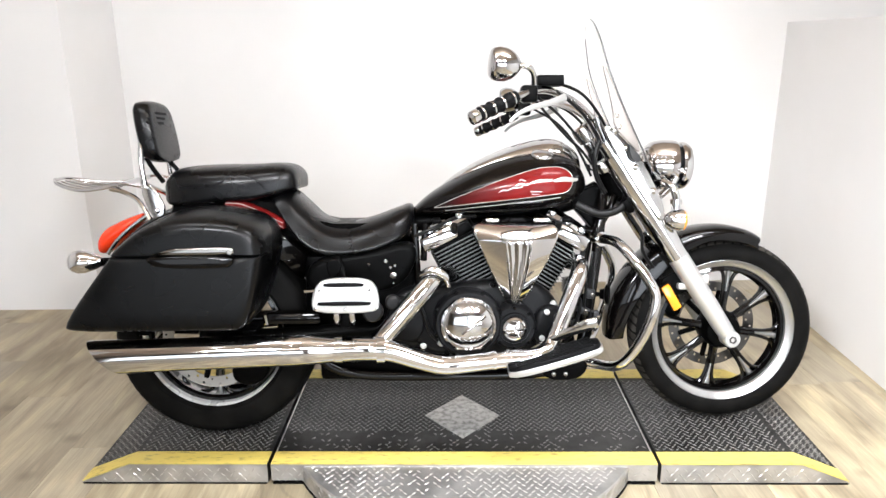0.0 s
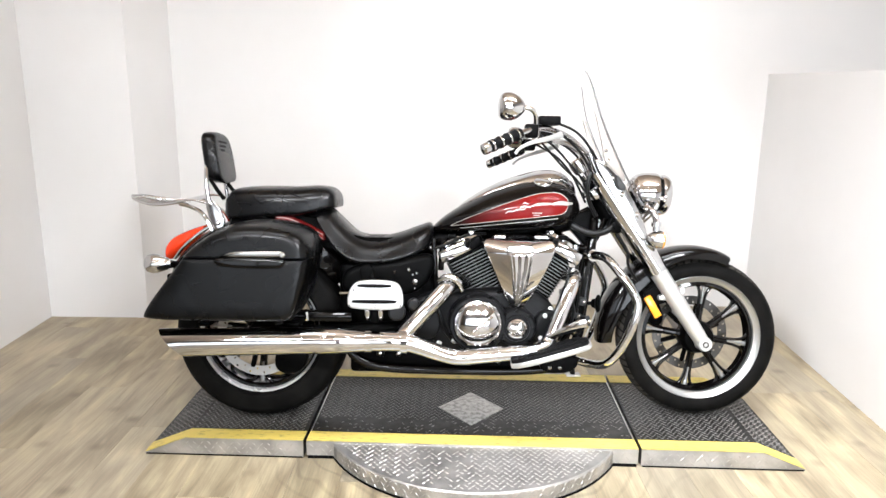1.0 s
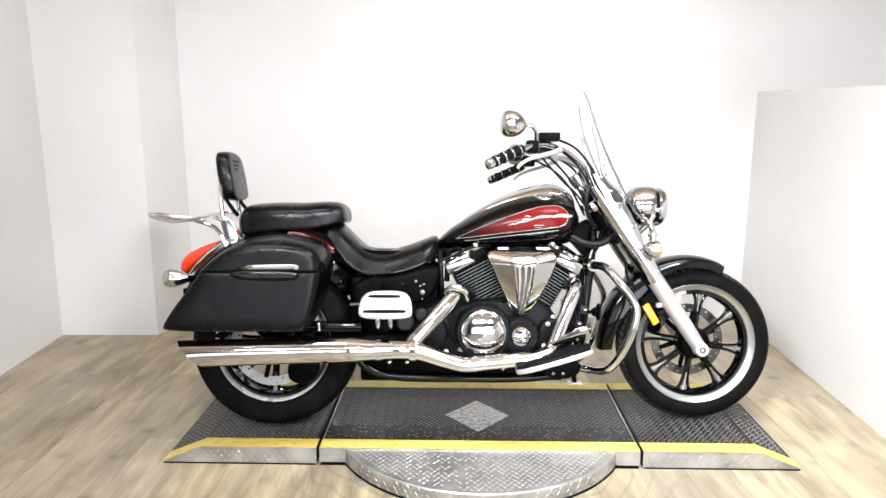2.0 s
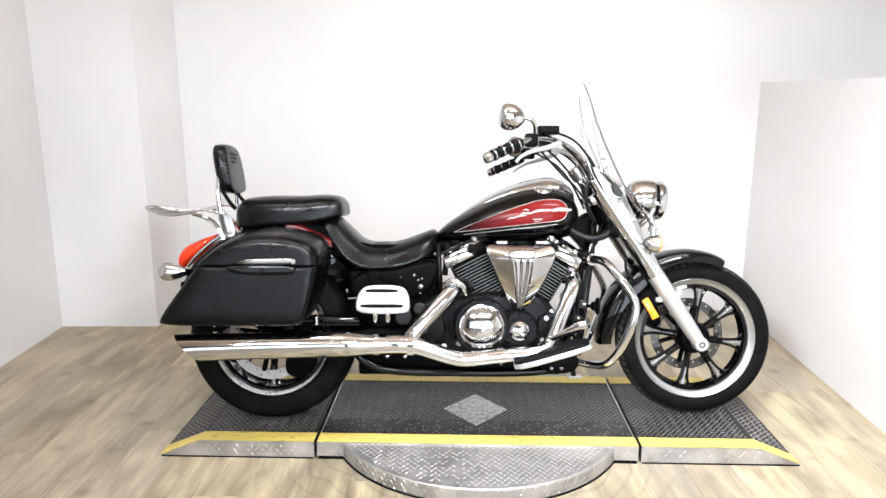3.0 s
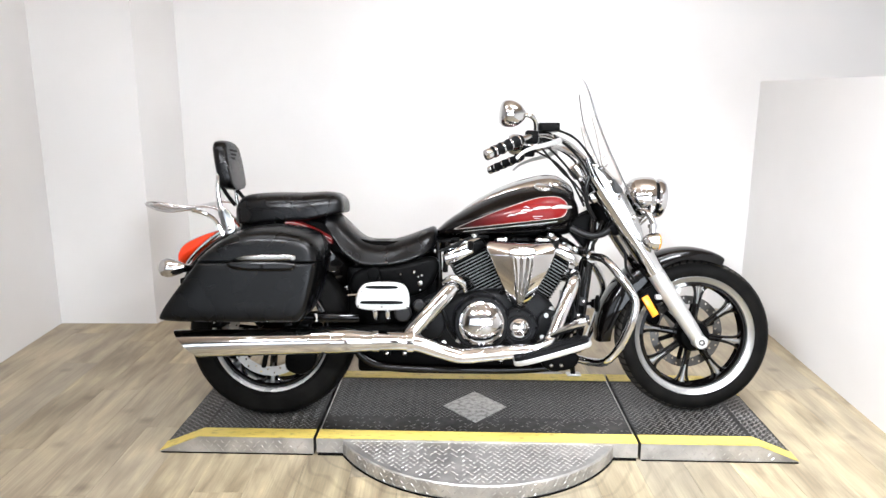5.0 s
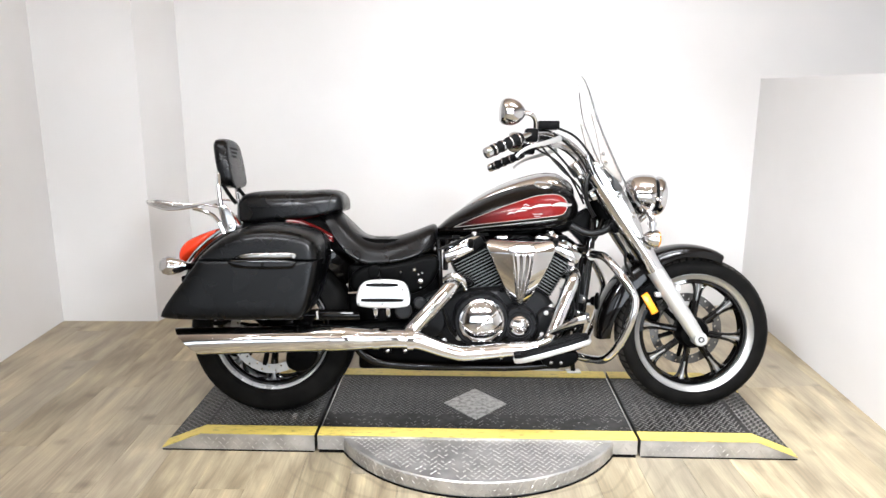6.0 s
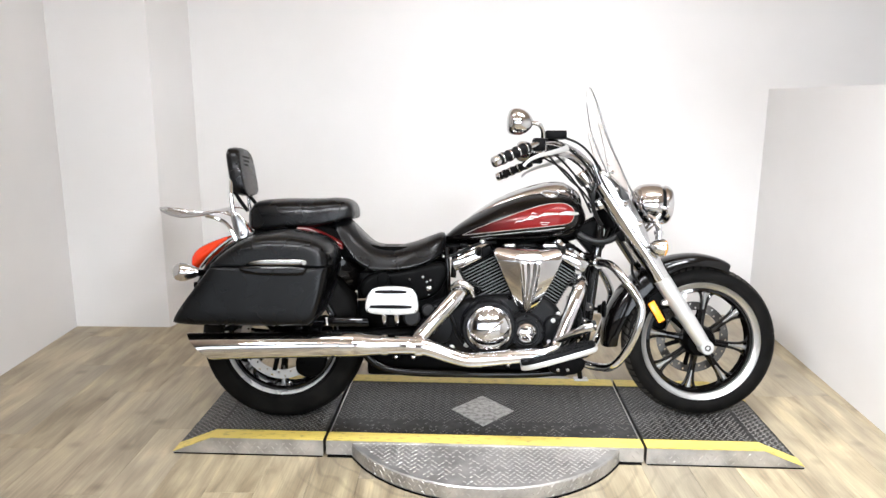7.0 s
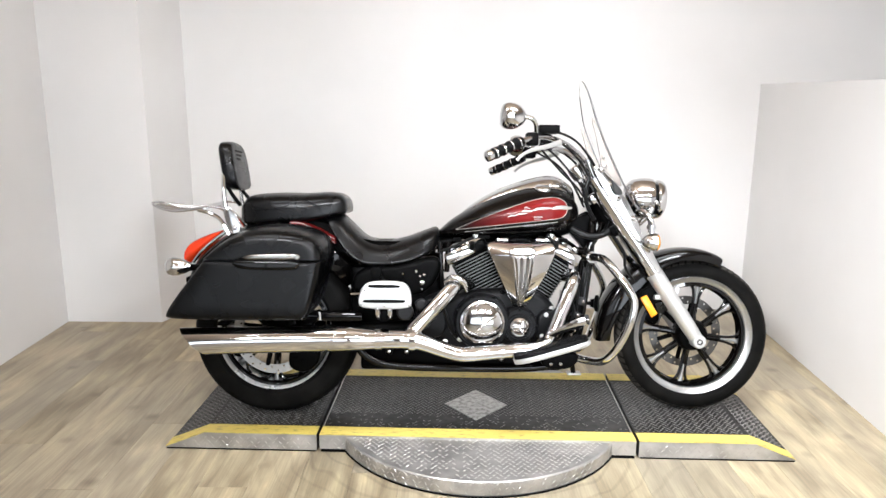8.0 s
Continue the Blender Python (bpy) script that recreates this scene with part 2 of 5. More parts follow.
def thing(name, m, label, category, group="", kind=""):
    ob = new(name)
    ob.empty_display_size = 0.1
    ob.matrix_world = m
    return tagged(ob, label, category, group, kind)


def spline(points, steps=6, closed=False):
    """Catmull-Rom curve through points of any dimension."""
    p = [np.array(q, float) for q in points]
    n = len(p)
    out = []
    for i in range(n if closed else n - 1):
        a, b, c, d = (p[(i - 1) % n], p[i], p[(i + 1) % n], p[(i + 2) % n]) if closed else (p[max(i - 1, 0)], p[i], p[i + 1], p[min(i + 2, n - 1)])
        for k in range(steps):
            t = k / steps
            out.append(0.5 * (2 * b + (c - a) * t + (2 * a - 5 * b + 4 * c - d) * t * t + (3 * b - a - 3 * c + d) * t ** 3))
    if not closed:
        out.append(p[-1])
    return out


def loft(rings, cap=True, bm=None):
    bm = bm or bmesh.new()
    rows = [[bm.verts.new(tuple(v)) for v in r] for r in rings]
    n = len(rows[0])
    for a, b in zip(rows, rows[1:]):
        for i in range(n):
            bm.faces.new((a[i], a[(i + 1) % n], b[(i + 1) % n], b[i]))
    if cap:
        bm.faces.new(rows[0][::-1])
        bm.faces.new(rows[-1])
    return bm


def tube(points, r, seg=12, steps=6, smooth=True, bm=None, flat=1.0):
    """A round bar along points; r: one radius, or one a point. flat squeezes it in its second direction."""
    n = len(points)
    rs = [r] * n if isinstance(r, (int, float)) else list(r)
    path = [(*p, q) for p, q in zip(points, rs)]
    path = spline(path, steps) if smooth and n > 2 else [np.array(p, float) for p in path]
    rings, side = [], None
    for i, p in enumerate(path):
        d = Vector(path[min(i + 1, len(path) - 1)][:3] - path[max(i - 1, 0)][:3]).normalized()
        if side is None:
            side = d.cross(Vector((0.01, 1, 0.02))).normalized()
        side = (side - d * side.dot(d)).normalized()
        up = d.cross(side)
        c = Vector(p[:3])
        rings.append([c + float(p[3]) * (math.cos(a) * side + flat * math.sin(a) * up) for a in (2 * math.pi * k / seg for k in range(seg))])
    return loft(rings, True, bm)


def lathe(profile, origin, axis, seg=32, bm=None, cap=True):
    """Turns (along, radius) pairs round an axis."""
    d = Vector(axis).normalized()
    u = d.orthogonal().normalized()
    v = d.cross(u)
    o = Vector(origin)
    rings = [[o + d * a + max(r, 0.0004) * (math.cos(t) * u + math.sin(t) * v) for t in (2 * math.pi * k / seg for k in range(seg))] for a, r in profile]
    return loft(rings, cap, bm)


def box(lo, hi, bevel=0.0, bm=None, m=None, seg=2):
    b = bmesh.new()
    bmesh.ops.create_cube(b, size=1)
    s = [h - l for l, h in zip(lo, hi)]
    c = [(h + l) / 2 for l, h in zip(lo, hi)]
    for v in b.verts:
        v.co = Vector([v.co[k] * s[k] + c[k] for k in range(3)])
    if bevel:
        bmesh.ops.bevel(b, geom=list(b.edges), offset=bevel, segments=seg, affect="EDGES", profile=0.5)
    if m:
        bmesh.ops.transform(b, matrix=m, verts=b.verts)
    if bm is None:
        return b
    join(bm, b)
    return bm


def join(bm, other):
    """Adds other's faces to bm and frees other."""
    made = {v: bm.verts.new(v.co) for v in other.verts}
    for f in other.faces:
        bm.faces.new([made[v] for v in f.verts])
    other.free()


def soften(pts, times=2):
    """Corner cutting on a closed outline."""
    p = [np.array(q, float) for q in pts]
    for _ in range(times):
        p = [q for a, b in zip(p, p[1:] + p[:1]) for q in (0.75 * a + 0.25 * b, 0.25 * a + 0.75 * b)]
    return p


def inset(pts, d):
    """A closed outline moved inwards by d."""
    n = len(pts)
    area2 = sum(pts[i][0] * pts[(i + 1) % n][1] - pts[(i + 1) % n][0] * pts[i][1] for i in range(n))
    s = 1 if area2 > 0 else -1
    out = []
    for i in range(n):
        t = pts[(i + 1) % n] - pts[i - 1]
        t = t / (np.linalg.norm(t) + 1e-9)
        out.append(pts[i] + s * d * np.array((-t[1], t[0])))
    return out


def slab(outline, layers, bm=None):
    """An outline in x and z, stacked along y: layers of (y, inset)."""
    o = [np.array(q, float) for q in outline]
    return loft([[(p[0], y, p[1]) for p in inset(o, d)] for y, d in layers], True, bm)


def pillow(outline, y0, y1, r, steps=4):
    """A solid from y0 to y1 with rounded rims of radius r at both faces."""
    s = 1 if y1 > y0 else -1
    a = [(y0 + s * r * (1 - math.cos(k / steps * math.pi / 2)), r * (1 - math.sin(k / steps * math.pi / 2))) for k in range(steps + 1)]
    b = [(y1 - s * r * (1 - math.cos(k / steps * math.pi / 2)), r * (1 - math.sin(k / steps * math.pi / 2))) for k in range(steps, -1, -1)]
    return slab(outline, a + b)


def flip(bm):
    """The mirror image across the machine's middle."""
    for v in bm.verts:
        v.co.y = -v.co.y
    return bm


# ---- the room ----
def wall(name, a, b, z0, z1, thick, mat, label):
    """An upright wall from a to b in plan, thickened to the right of that way."""
    a, b = Vector((*a, 0)), Vector((*b, 0))
    d = (b - a).normalized()
    n = Vector((d.y, -d.x, 0)) * thick
    bm = bmesh.new()
    low = [bm.verts.new(p + Vector((0, 0, z0))) for p in (a, b, b + n, a + n)]
    top = [bm.verts.new(p + Vector((0, 0, z1))) for p in (a, b, b + n, a + n)]
    for i in range(4):
        bm.faces.new((low[i], low[(i + 1) % 4], top[(i + 1) % 4], top[i]))
    bm.faces.new(low[::-1])
    bm.faces.new(top)
    return tagged(finish(name, bm, mat), label, "wall", "", "structure")


BACK = 1.665
wall("wall_north", (4.2, BACK), (-1.785, BACK), 0, CEIL, 0.12, WALL, "plain white painted drywall behind the motorcycle")
pier = bmesh.new()
loft([[(x, y, z) for x, y in ((-2.62, 1.31), (-1.895, 1.31), (-1.785, BACK - 0.002), (-1.785, BACK + 0.12), (-2.62, BACK + 0.12))] for z in (0, CEIL)], True, pier)
tagged(finish("wall_pier", pier, WALL), "white painted boxed-out wall corner", "wall", "", "structure")
wall("wall_west", (-2.466, 1.31), (-2.33, -2.3), 0, CEIL, 0.12, WALL, "plain white painted side wall")
wall("wall_return", (-2.45, -2.3), (-4.6, -2.3), 0, CEIL, -0.12, DIM, "unseen dark wall beside the booth, added for dark reflections")
wall("wall_far_west", (-4.6, -2.18), (-4.6, -5.6), 0, CEIL, -0.12, DIM, "unseen dark side wall, added for dark reflections")
wall("wall_east", (1.482, -2.75), (1.752, BACK), 0, 1.355, 0.12, WALL, "white painted half-height partition wall")
wall("wall_cap", (1.4795, -2.75), (1.7495, BACK - 0.003), 1.355, 1.44, 0.125, WALL, "white trim cap along the top of the partition")
wall("wall_far_east", (4.2, -5.6), (4.2, BACK + 0.12), 0, CEIL, 0.12, WALL, "white wall beyond the partition")
bm = bmesh.new()
for x0, x1, z0, z1 in ((-4.72, 4.32, 0, 0.2), (-4.72, 4.32, 2.0, CEIL), (-4.72, -3.2, 0.2, 2.0), (-0.1, 0.1, 0.2, 2.0), (3.2, 4.32, 0.2, 2.0)):
    box((x0, -5.72, z0), (x1, -5.6, z1), 0, bm)
tagged(finish("wall_south", bm, DIM), "unseen dark wall with two made-up fill windows", "wall", "", "structure")
bm = box((-4.8, -5.8, CEIL), (4.4, BACK + 0.2, CEIL + 0.1))
tagged(finish("ceiling", bm, CEILING), "tan painted ceiling with lamps", "ceiling", "", "structure")

# floor: a slab, with the planks laid at the end of the file
bm = box((-4.8, -5.8, -0.12), (4.4, BACK + 0.2, -0.006))
floor = tagged(finish("floor", bm, SUBFLOOR), "tan and grey-brown wood-look plank floor", "floor", "", "structure")

# ceiling lamps, out of view; the rear pair of tubes is added as fill
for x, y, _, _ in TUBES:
    lamp = thing("ceiling_light", pose(x, y, CEIL), "white enamel tube light hung out of view", "lamp", "ceiling tube lights")
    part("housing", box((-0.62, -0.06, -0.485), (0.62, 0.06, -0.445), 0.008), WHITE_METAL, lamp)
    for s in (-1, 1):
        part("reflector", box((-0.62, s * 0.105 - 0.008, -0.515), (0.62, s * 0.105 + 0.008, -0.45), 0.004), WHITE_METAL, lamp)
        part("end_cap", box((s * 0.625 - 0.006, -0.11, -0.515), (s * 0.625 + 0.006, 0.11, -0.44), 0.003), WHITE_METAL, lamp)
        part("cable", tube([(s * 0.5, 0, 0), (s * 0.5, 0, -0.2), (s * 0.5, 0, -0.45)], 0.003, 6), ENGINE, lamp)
for i in range(5):
    for j in range(3):
        spot = thing("downlight", pose(-1.6 + 0.8 * i, -3.0 + 1.1 * j, CEIL), "small round recessed ceiling downlight, lit", "lamp", "ceiling downlights")
        part("trim_ring", lathe([(0, 0.035), (-0.006, 0.055), (-0.001, 0.062), (0, 0.062)], (0, 0, 0), (0, 0, 1), 20, cap=False), WHITE_METAL, spot)
        part("lens", lathe([(-0.004, 0.0), (-0.004, 0.034), (-0.001, 0.034)], (0, 0, 0), (0, 0, 1), 20), DOWNLIGHT, spot)
for x, _, _ in FLOODS:
    fl = thing("flood_lamp", pose(x, -3.75, CEIL), "unseen black flood lamp added to light the walls", "lamp", "flood lamps")
    part("bracket", tube([(0, 0, 0), (0, 0, -0.06), (0, 0.0, -0.12)], 0.012, 8), ENGINE, fl)
    part("housing", box((-0.38, -0.09, -0.05), (0.38, 0.03, 0.05), 0.012, m=pose(0, -0.02, -0.16, -35, 0, 0)), ENGINE, fl)
for k, (x, _) in enumerate(FILL_WINDOWS):
    win = thing("window_%d" % (k + 1), pose(x, -5.6, 0), "unseen made-up window that houses a fill lamp", "window", "", "structure")
    for x0, x1, z0, z1 in ((-1.55, -1.50, 0.2, 2.0), (1.50, 1.55, 0.2, 2.0), (-1.50, 1.50, 0.2, 0.25), (-1.50, 1.50, 1.95, 2.0)):
        part("window_frame", box((x0, -0.02, z0), (x1, 0.09, z1), 0.004), WHITE_METAL, win)
    for q in (-0.5, 0.5):
        part("mullion", box((q - 0.02, 0.07, 0.25), (q + 0.02, 0.11, 1.95), 0.004), WHITE_METAL, win)
    part("pane", box((-1.50, 0.0, 0.25), (1.50, 0.008, 1.95)), GLASS, win).visible_shadow = False


# ---- turntable and ramps ----
TT = pose(-0.042, 0.035, 0, 0, 0, -1.6)
FRONT, REAR, SEAM, BEND, TIP = -0.308, 0.358, 0.617, 1.063, 1.219


def lug_field(spots, size=0.017, wide=0.0045, high=0.0016):
    """Raised lens-shaped lugs: spots of (origin, u, v, normal, turn)."""
    bm = bmesh.new()
    for o, u, v, n, turn in spots:
        a = u * math.cos(turn) + v * math.sin(turn)
        b = -u * math.sin(turn) + v * math.cos(turn)
        ends = [bm.verts.new(o + a * size), bm.verts.new(o + b * wide), bm.verts.new(o - a * size), bm.verts.new(o - b * wide)]
        top = [bm.verts.new(o + n * high + a * size * 0.55), bm.verts.new(o + n * high - a * size * 0.55)]
        bm.faces.new((ends[0], ends[1], top[0]))
        bm.faces.new((ends[3], ends[0], top[0]))
        bm.faces.new((ends[1], ends[2], top[1]))
        bm.faces.new((ends[2], ends[3], top[1]))
        bm.faces.new((ends[1], top[1], top[0]))
        bm.faces.new((ends[3], top[0], top[1]))
    return bm


def grid_spots(u0, u1, v0, v1, at, u, v, n, pitch=0.034, keep=None):
    out = []
    i = 0
    y = v0
    while y < v1:
        j = 0
        x = u0 + (pitch / 2 if i % 2 else 0)
        while x < u1:
            if keep is None or keep(x, y):
                out.append((at(x, y), u, v, n, radians(45) if (i + j) % 2 else radians(-45)))
            x += pitch
            j += 1
        y += pitch * 0.62
        i += 1
    return out


X, Y, Z = Vector((1, 0, 0)), Vector((0, 1, 0)), Vector((0, 0, 1))


def plate(name, a, b, tips, label):
    """One deck of the lift between x = a and b; tips: x of a sloping end's foot, or None."""
    deck = thing(name, TT.copy(), label, "ramp", "turntable decks")
    if tips is None:
        outline = [(a, 0.012), (b, 0.012), (b, PLATE), (a, PLATE)]
    else:
        bend = BEND if tips > 0 else -BEND
        flat = a if tips > 0 else b
        outline = [(flat, 0.004), (tips, 0.002), (tips, 0.006), (bend, PLATE), (flat, PLATE)]
    part("deck", slab(outline, [(FRONT, 0), (REAR, 0)]), MAT_BLACK, deck)
    # steel skirt along the front
    part("skirt", slab(outline, [(FRONT - 0.006, 0), (FRONT - 0.0005, 0)]), STEEL, deck, "bare steel tread plate skirt")
    # added dark strip: the shade of the gap under the skirt, as colour
    span = sorted((a, b) if tips is None else ((a, tips) if tips > 0 else (tips, b)))
    part("base_strip", box((span[0] + 0.004, FRONT - 0.0085, 0.0005), (span[1] - 0.004, FRONT + 0.006, 0.0055), 0.001), RUBBER_PAD, deck, "dark strip standing in for shade under the skirt")
    # tape along both edges, following the slope
    top = sorted([p for p in outline if p[1] > 0.005 and p[1] != 0.012], key=lambda p: p[0])
    if tips is None:
        top = [(a, PLATE), (b, PLATE)]
    for y0, y1 in ((FRONT - 0.004, FRONT + 0.066), (REAR - 0.075, REAR)):
        bm = bmesh.new()
        lo = [(x, z + 0.0015) for x, z in top]
        hi = [(x, z + 0.0035) for x, z in top]
        rings = [[(x, y0, z0), (x, y1, z0), (x, y1, z1), (x, y0, z1)] for (x, z0), (_, z1) in zip(lo, hi)]
        part("yellow_tape", loft(rings), YELLOW, deck, "yellow safety tape, scuffed")
    # lugs on the deck and on the skirt
    spots = []
    lo_x, hi_x = (a, b) if tips is None else ((a, BEND) if tips > 0 else (-BEND, b))
    worn = random.Random(11)
    spots += grid_spots(lo_x + 0.012, hi_x - 0.012, FRONT + 0.085, REAR - 0.09, lambda x, y: Vector((x, y, PLATE)), X, Y, Z, 0.0215,
                        lambda x, y: tips is not None or y > FRONT + 0.20 or worn.random() < 0.3)
    if tips is not None:
        s = 1 if tips > 0 else -1
        run = Vector((s * (TIP - BEND), 0, -PLATE + 0.006)).normalized()
        start = Vector((s * BEND, 0, PLATE))
        spots += grid_spots(0.012, 0.155, FRONT + 0.085, REAR - 0.09, lambda u, y: start + run * u + Y * y, run, Y, run.cross(Y) * s, 0.0215)
    tread = part("tread", lug_field(spots, 0.0092, 0.0034, 0.0019), LUG_BLACK, deck, "small raised tread lugs")
    tagged(tread, kind="stuff")
    face = grid_spots(min(a, b, tips or a) + 0.02, max(a, b, tips or b) - 0.02, 0.016, PLATE - 0.010, lambda x, z: Vector((x, FRONT - 0.006, z)), X, Z, -Y, 0.028,
                      lambda x, z: abs(x) < BEND or z < PLATE * (TIP - abs(x)) / (TIP - BEND) - 0.012)
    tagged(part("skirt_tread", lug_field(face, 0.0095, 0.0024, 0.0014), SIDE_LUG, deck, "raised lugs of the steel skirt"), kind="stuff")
    return deck


plate("ramp_deck", -TIP, -SEAM - 0.006, -TIP, "black tread plate ramp with yellow tape edges")
mid = plate("turntable_deck", -SEAM + 0.006, SEAM - 0.006, None, "black tread plate deck with yellow tape and a steel diamond")
plate("ramp_deck", SEAM + 0.006, TIP, TIP, "black tread plate ramp with yellow tape edges")
for s in (-1, 1):
    part("edge_bar", box((s * (SEAM - 0.008) - 0.002, FRONT, PLATE - 0.02), (s * (SEAM - 0.008) + 0.002, REAR, PLATE + 0.003), 0.001), STEEL_LUG, mid, "bright worn steel edge")
bm = bmesh.new()
dia = [(-0.133, 0), (0, -0.150), (0.133, 0), (0, 0.150)]
loft([[(x * k, y * k - 0.008, z) for x, y in dia] for k, z in ((1, PLATE), (1, PLATE + 0.003), (0.97, PLATE + 0.0045))], True, bm)
DIAMOND = material("worn_diamond_steel", (0.4, 0.39, 0.37), 0.45, 0.6)
tint(DIAMOND, 55, (0.22, 0.212, 0.20), (0.46, 0.45, 0.43), (1, 1, 1), 9, 0.34, 0.58)
part("diamond_plate", bm, DIAMOND, mid, "worn grey steel diamond plate")

R_DISC = 0.590
disc = thing("turntable", pose(-0.038, 0.010, 0), "round steel tread plate turntable under the deck", "turntable")
bm = lathe([(0.004, R_DISC - 0.004), (0.010, R_DISC), (PLATE - 0.010, R_DISC), (PLATE - 0.005, R_DISC - 0.004)], (0, 0, 0), (0, 0, 1), 128)
part("disc", bm, STEEL, disc)
part("base_ring", lathe([(0.0005, R_DISC - 0.01), (0.0005, R_DISC + 0.002), (0.0055, R_DISC + 0.002), (0.0055, R_DISC - 0.01)], (0, 0, 0), (0, 0, 1), 128, cap=False), RUBBER_PAD, disc, "dark ring standing in for shade under the rim")
rubbed = random.Random(4)
spots = grid_spots(-0.55, 0.55, -R_DISC + 0.01, FRONT + 0.03, lambda x, y: Vector((x, y, PLATE - 0.005)), X, Y, Z, 0.0255, lambda x, y: x * x + y * y < (R_DISC - 0.02) ** 2 and rubbed.random() < 0.55 + 2.6 * abs(x + 0.12))
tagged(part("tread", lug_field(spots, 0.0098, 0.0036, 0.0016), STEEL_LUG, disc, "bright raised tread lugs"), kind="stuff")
spots = []
for i in range(70):
    for j in range(3):
        a = radians(-165 + i * 2.15 + (1.07 if j % 2 else 0))
        out = Vector((math.cos(a), math.sin(a), 0))
        spots.append((out * R_DISC + Z * (0.014 + 0.019 * j), Vector((-out.y, out.x, 0)), Z, out, radians(45 if (i + j) % 2 else -45)))
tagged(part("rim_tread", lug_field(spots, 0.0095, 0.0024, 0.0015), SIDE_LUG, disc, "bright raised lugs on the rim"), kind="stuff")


# ---- the motorcycle: x forwards, y to its left, z up from the deck ----
BIKE = thing("motorcycle", pose(0.0014, 0.0213, PLATE, LEAN_BIKE, 0, 0) @ Matrix.Scale(1.0078, 4), "black and red cruiser motorcycle with saddlebags leaning on its stand", "motorcycle")


def group(name, label="", parent=None):
    ob = new(name)
    ob.empty_display_size = 0.05
    ob.parent = parent or BIKE
    if label:
        tagged(ob, label)
    return ob


def wheel(name, cx, radius, half, rim_r, ring_w, spokes, first, parent_label, rim_mat=None, cy=0.0, cz=None, crown=0.70):
    """A cast wheel with tyre, rim, forked spokes and hub."""
    w = group(name, parent_label)
    c = (cx, cy, cz or radius)
    prof = []
    for k in range(15):
        a = -math.pi / 2 + math.pi * k / 14
        prof.append((half * math.sin(a) * (1.0 if abs(a) < 1.2 else 0.985), rim_r + 0.012 + (radius - rim_r - 0.012) * max(math.cos(a), 0) ** crown))
    prof = [(-half * 0.80, rim_r - 0.004)] + prof + [(half * 0.80, rim_r - 0.004)]
    bm = lathe(prof, c, (0, 1, 0), 96, cap=False)
    for v in bm.verts:
        v.co.z = max(v.co.z, 0.0)
    tyre = part("tyre", bm, RUBBER, w, "black road tyre with worn tread, flattened where it stands")
    # tread grooves as raised ribs between slanting cuts
    bm = bmesh.new()
    n = 64
    for k in range(n):
        a = 2 * math.pi * k / n
        for s in (-1, 1):
            rows = []
            for i in range(4):
                t = i / 3
                y = s * half * (0.10 + 0.68 * t)
                cs = math.sqrt(max(1 - (y / half) ** 2, 0))
                r = rim_r + 0.012 + (radius - rim_r - 0.012) * cs ** crown + 0.0012
                b = a + (0.045 + 0.09 * t) * (1 if s > 0 else -1) * 0.6 + (0.03 if s > 0 else 0)
                d = 0.036
                rows.append([Vector((cx + r * math.sin(b + e), cy + y, max(c[2] + r * math.cos(b + e), 0.0))) for e in (-d, d)])
            for p, q in zip(rows, rows[1:]):
                bm.faces.new([bm.verts.new(v) for v in (p[0], p[1], q[1], q[0])])
    tagged(part("tread_pattern", bm, TREAD if half < 0.08 else RUBBER, tyre), kind="stuff")
    rw = half * 0.80
    inner = rim_r - ring_w
    prof = [(-rw, rim_r + 0.004), (-rw - 0.004, rim_r - 0.001), (-rw + 0.004, rim_r - 0.008), (-rw + 0.012, inner + 0.006), (-rw + 0.03, inner), (rw - 0.03, inner), (rw - 0.012, inner + 0.006), (rw - 0.004, rim_r - 0.008), (rw + 0.004, rim_r - 0.001), (rw, rim_r + 0.004)]
    part("rim", lathe(prof, c, (0, 1, 0), 96, cap=False), rim_mat or ALU, w, "machined aluminium rim")
    for side in (-1, 1):
        ring = [(side * (rw - 0.020), inner + 0.005), (side * (rw - 0.016), inner - 0.009), (side * (rw - 0.028), inner - 0.015), (side * (rw - 0.042), inner - 0.006)]
        part("rim_lip", lathe(ring, c, (0, 1, 0), 96, cap=False), GLOSS, w)
    part("hub", lathe([(-0.062, 0.0), (-0.062, 0.032), (-0.055, 0.056), (-0.03, 0.066), (0.03, 0.066), (0.055, 0.056), (0.062, 0.03), (0.062, 0)], c, (0, 1, 0), 40), ENGINE, w)
    mesh = groove = None
    for k in range(spokes):
        turn = first + 2 * math.pi * k / spokes
        if mesh is None:
            bm = bmesh.new()
            tube([(0, 0, 0.045), (0, 0, 0.075), (0, 0, inner * 0.60)], [0.024, 0.014, 0.007], 10, 3, bm=bm)
            for s in (-1, 1):
                arm = [(s * 0.006, 0, inner * 0.30), (s * 0.0085, 0, inner * 0.58), (s * 0.0125, 0, inner * 0.76), (s * 0.021, 0, inner * 0.89), (s * 0.040, 0, inner * 0.962), (s * 0.064, 0, inner * 0.968)]
                tube(arm, [0.009, 0.0064, 0.0060, 0.0068, 0.0072, 0.006], 8, 4, bm=bm)
            for v in bm.verts:
                v.co.y *= 1.25
            ob = part("spoke", bm, GLOSS, w, "gloss black forked spoke")
            mesh = ob.data
        else:
            ob = new("spoke", mesh)
            ob.parent = w
        ob.matrix_basis = Matrix.Translation(c) @ Matrix.Rotation(turn, 4, "Y")
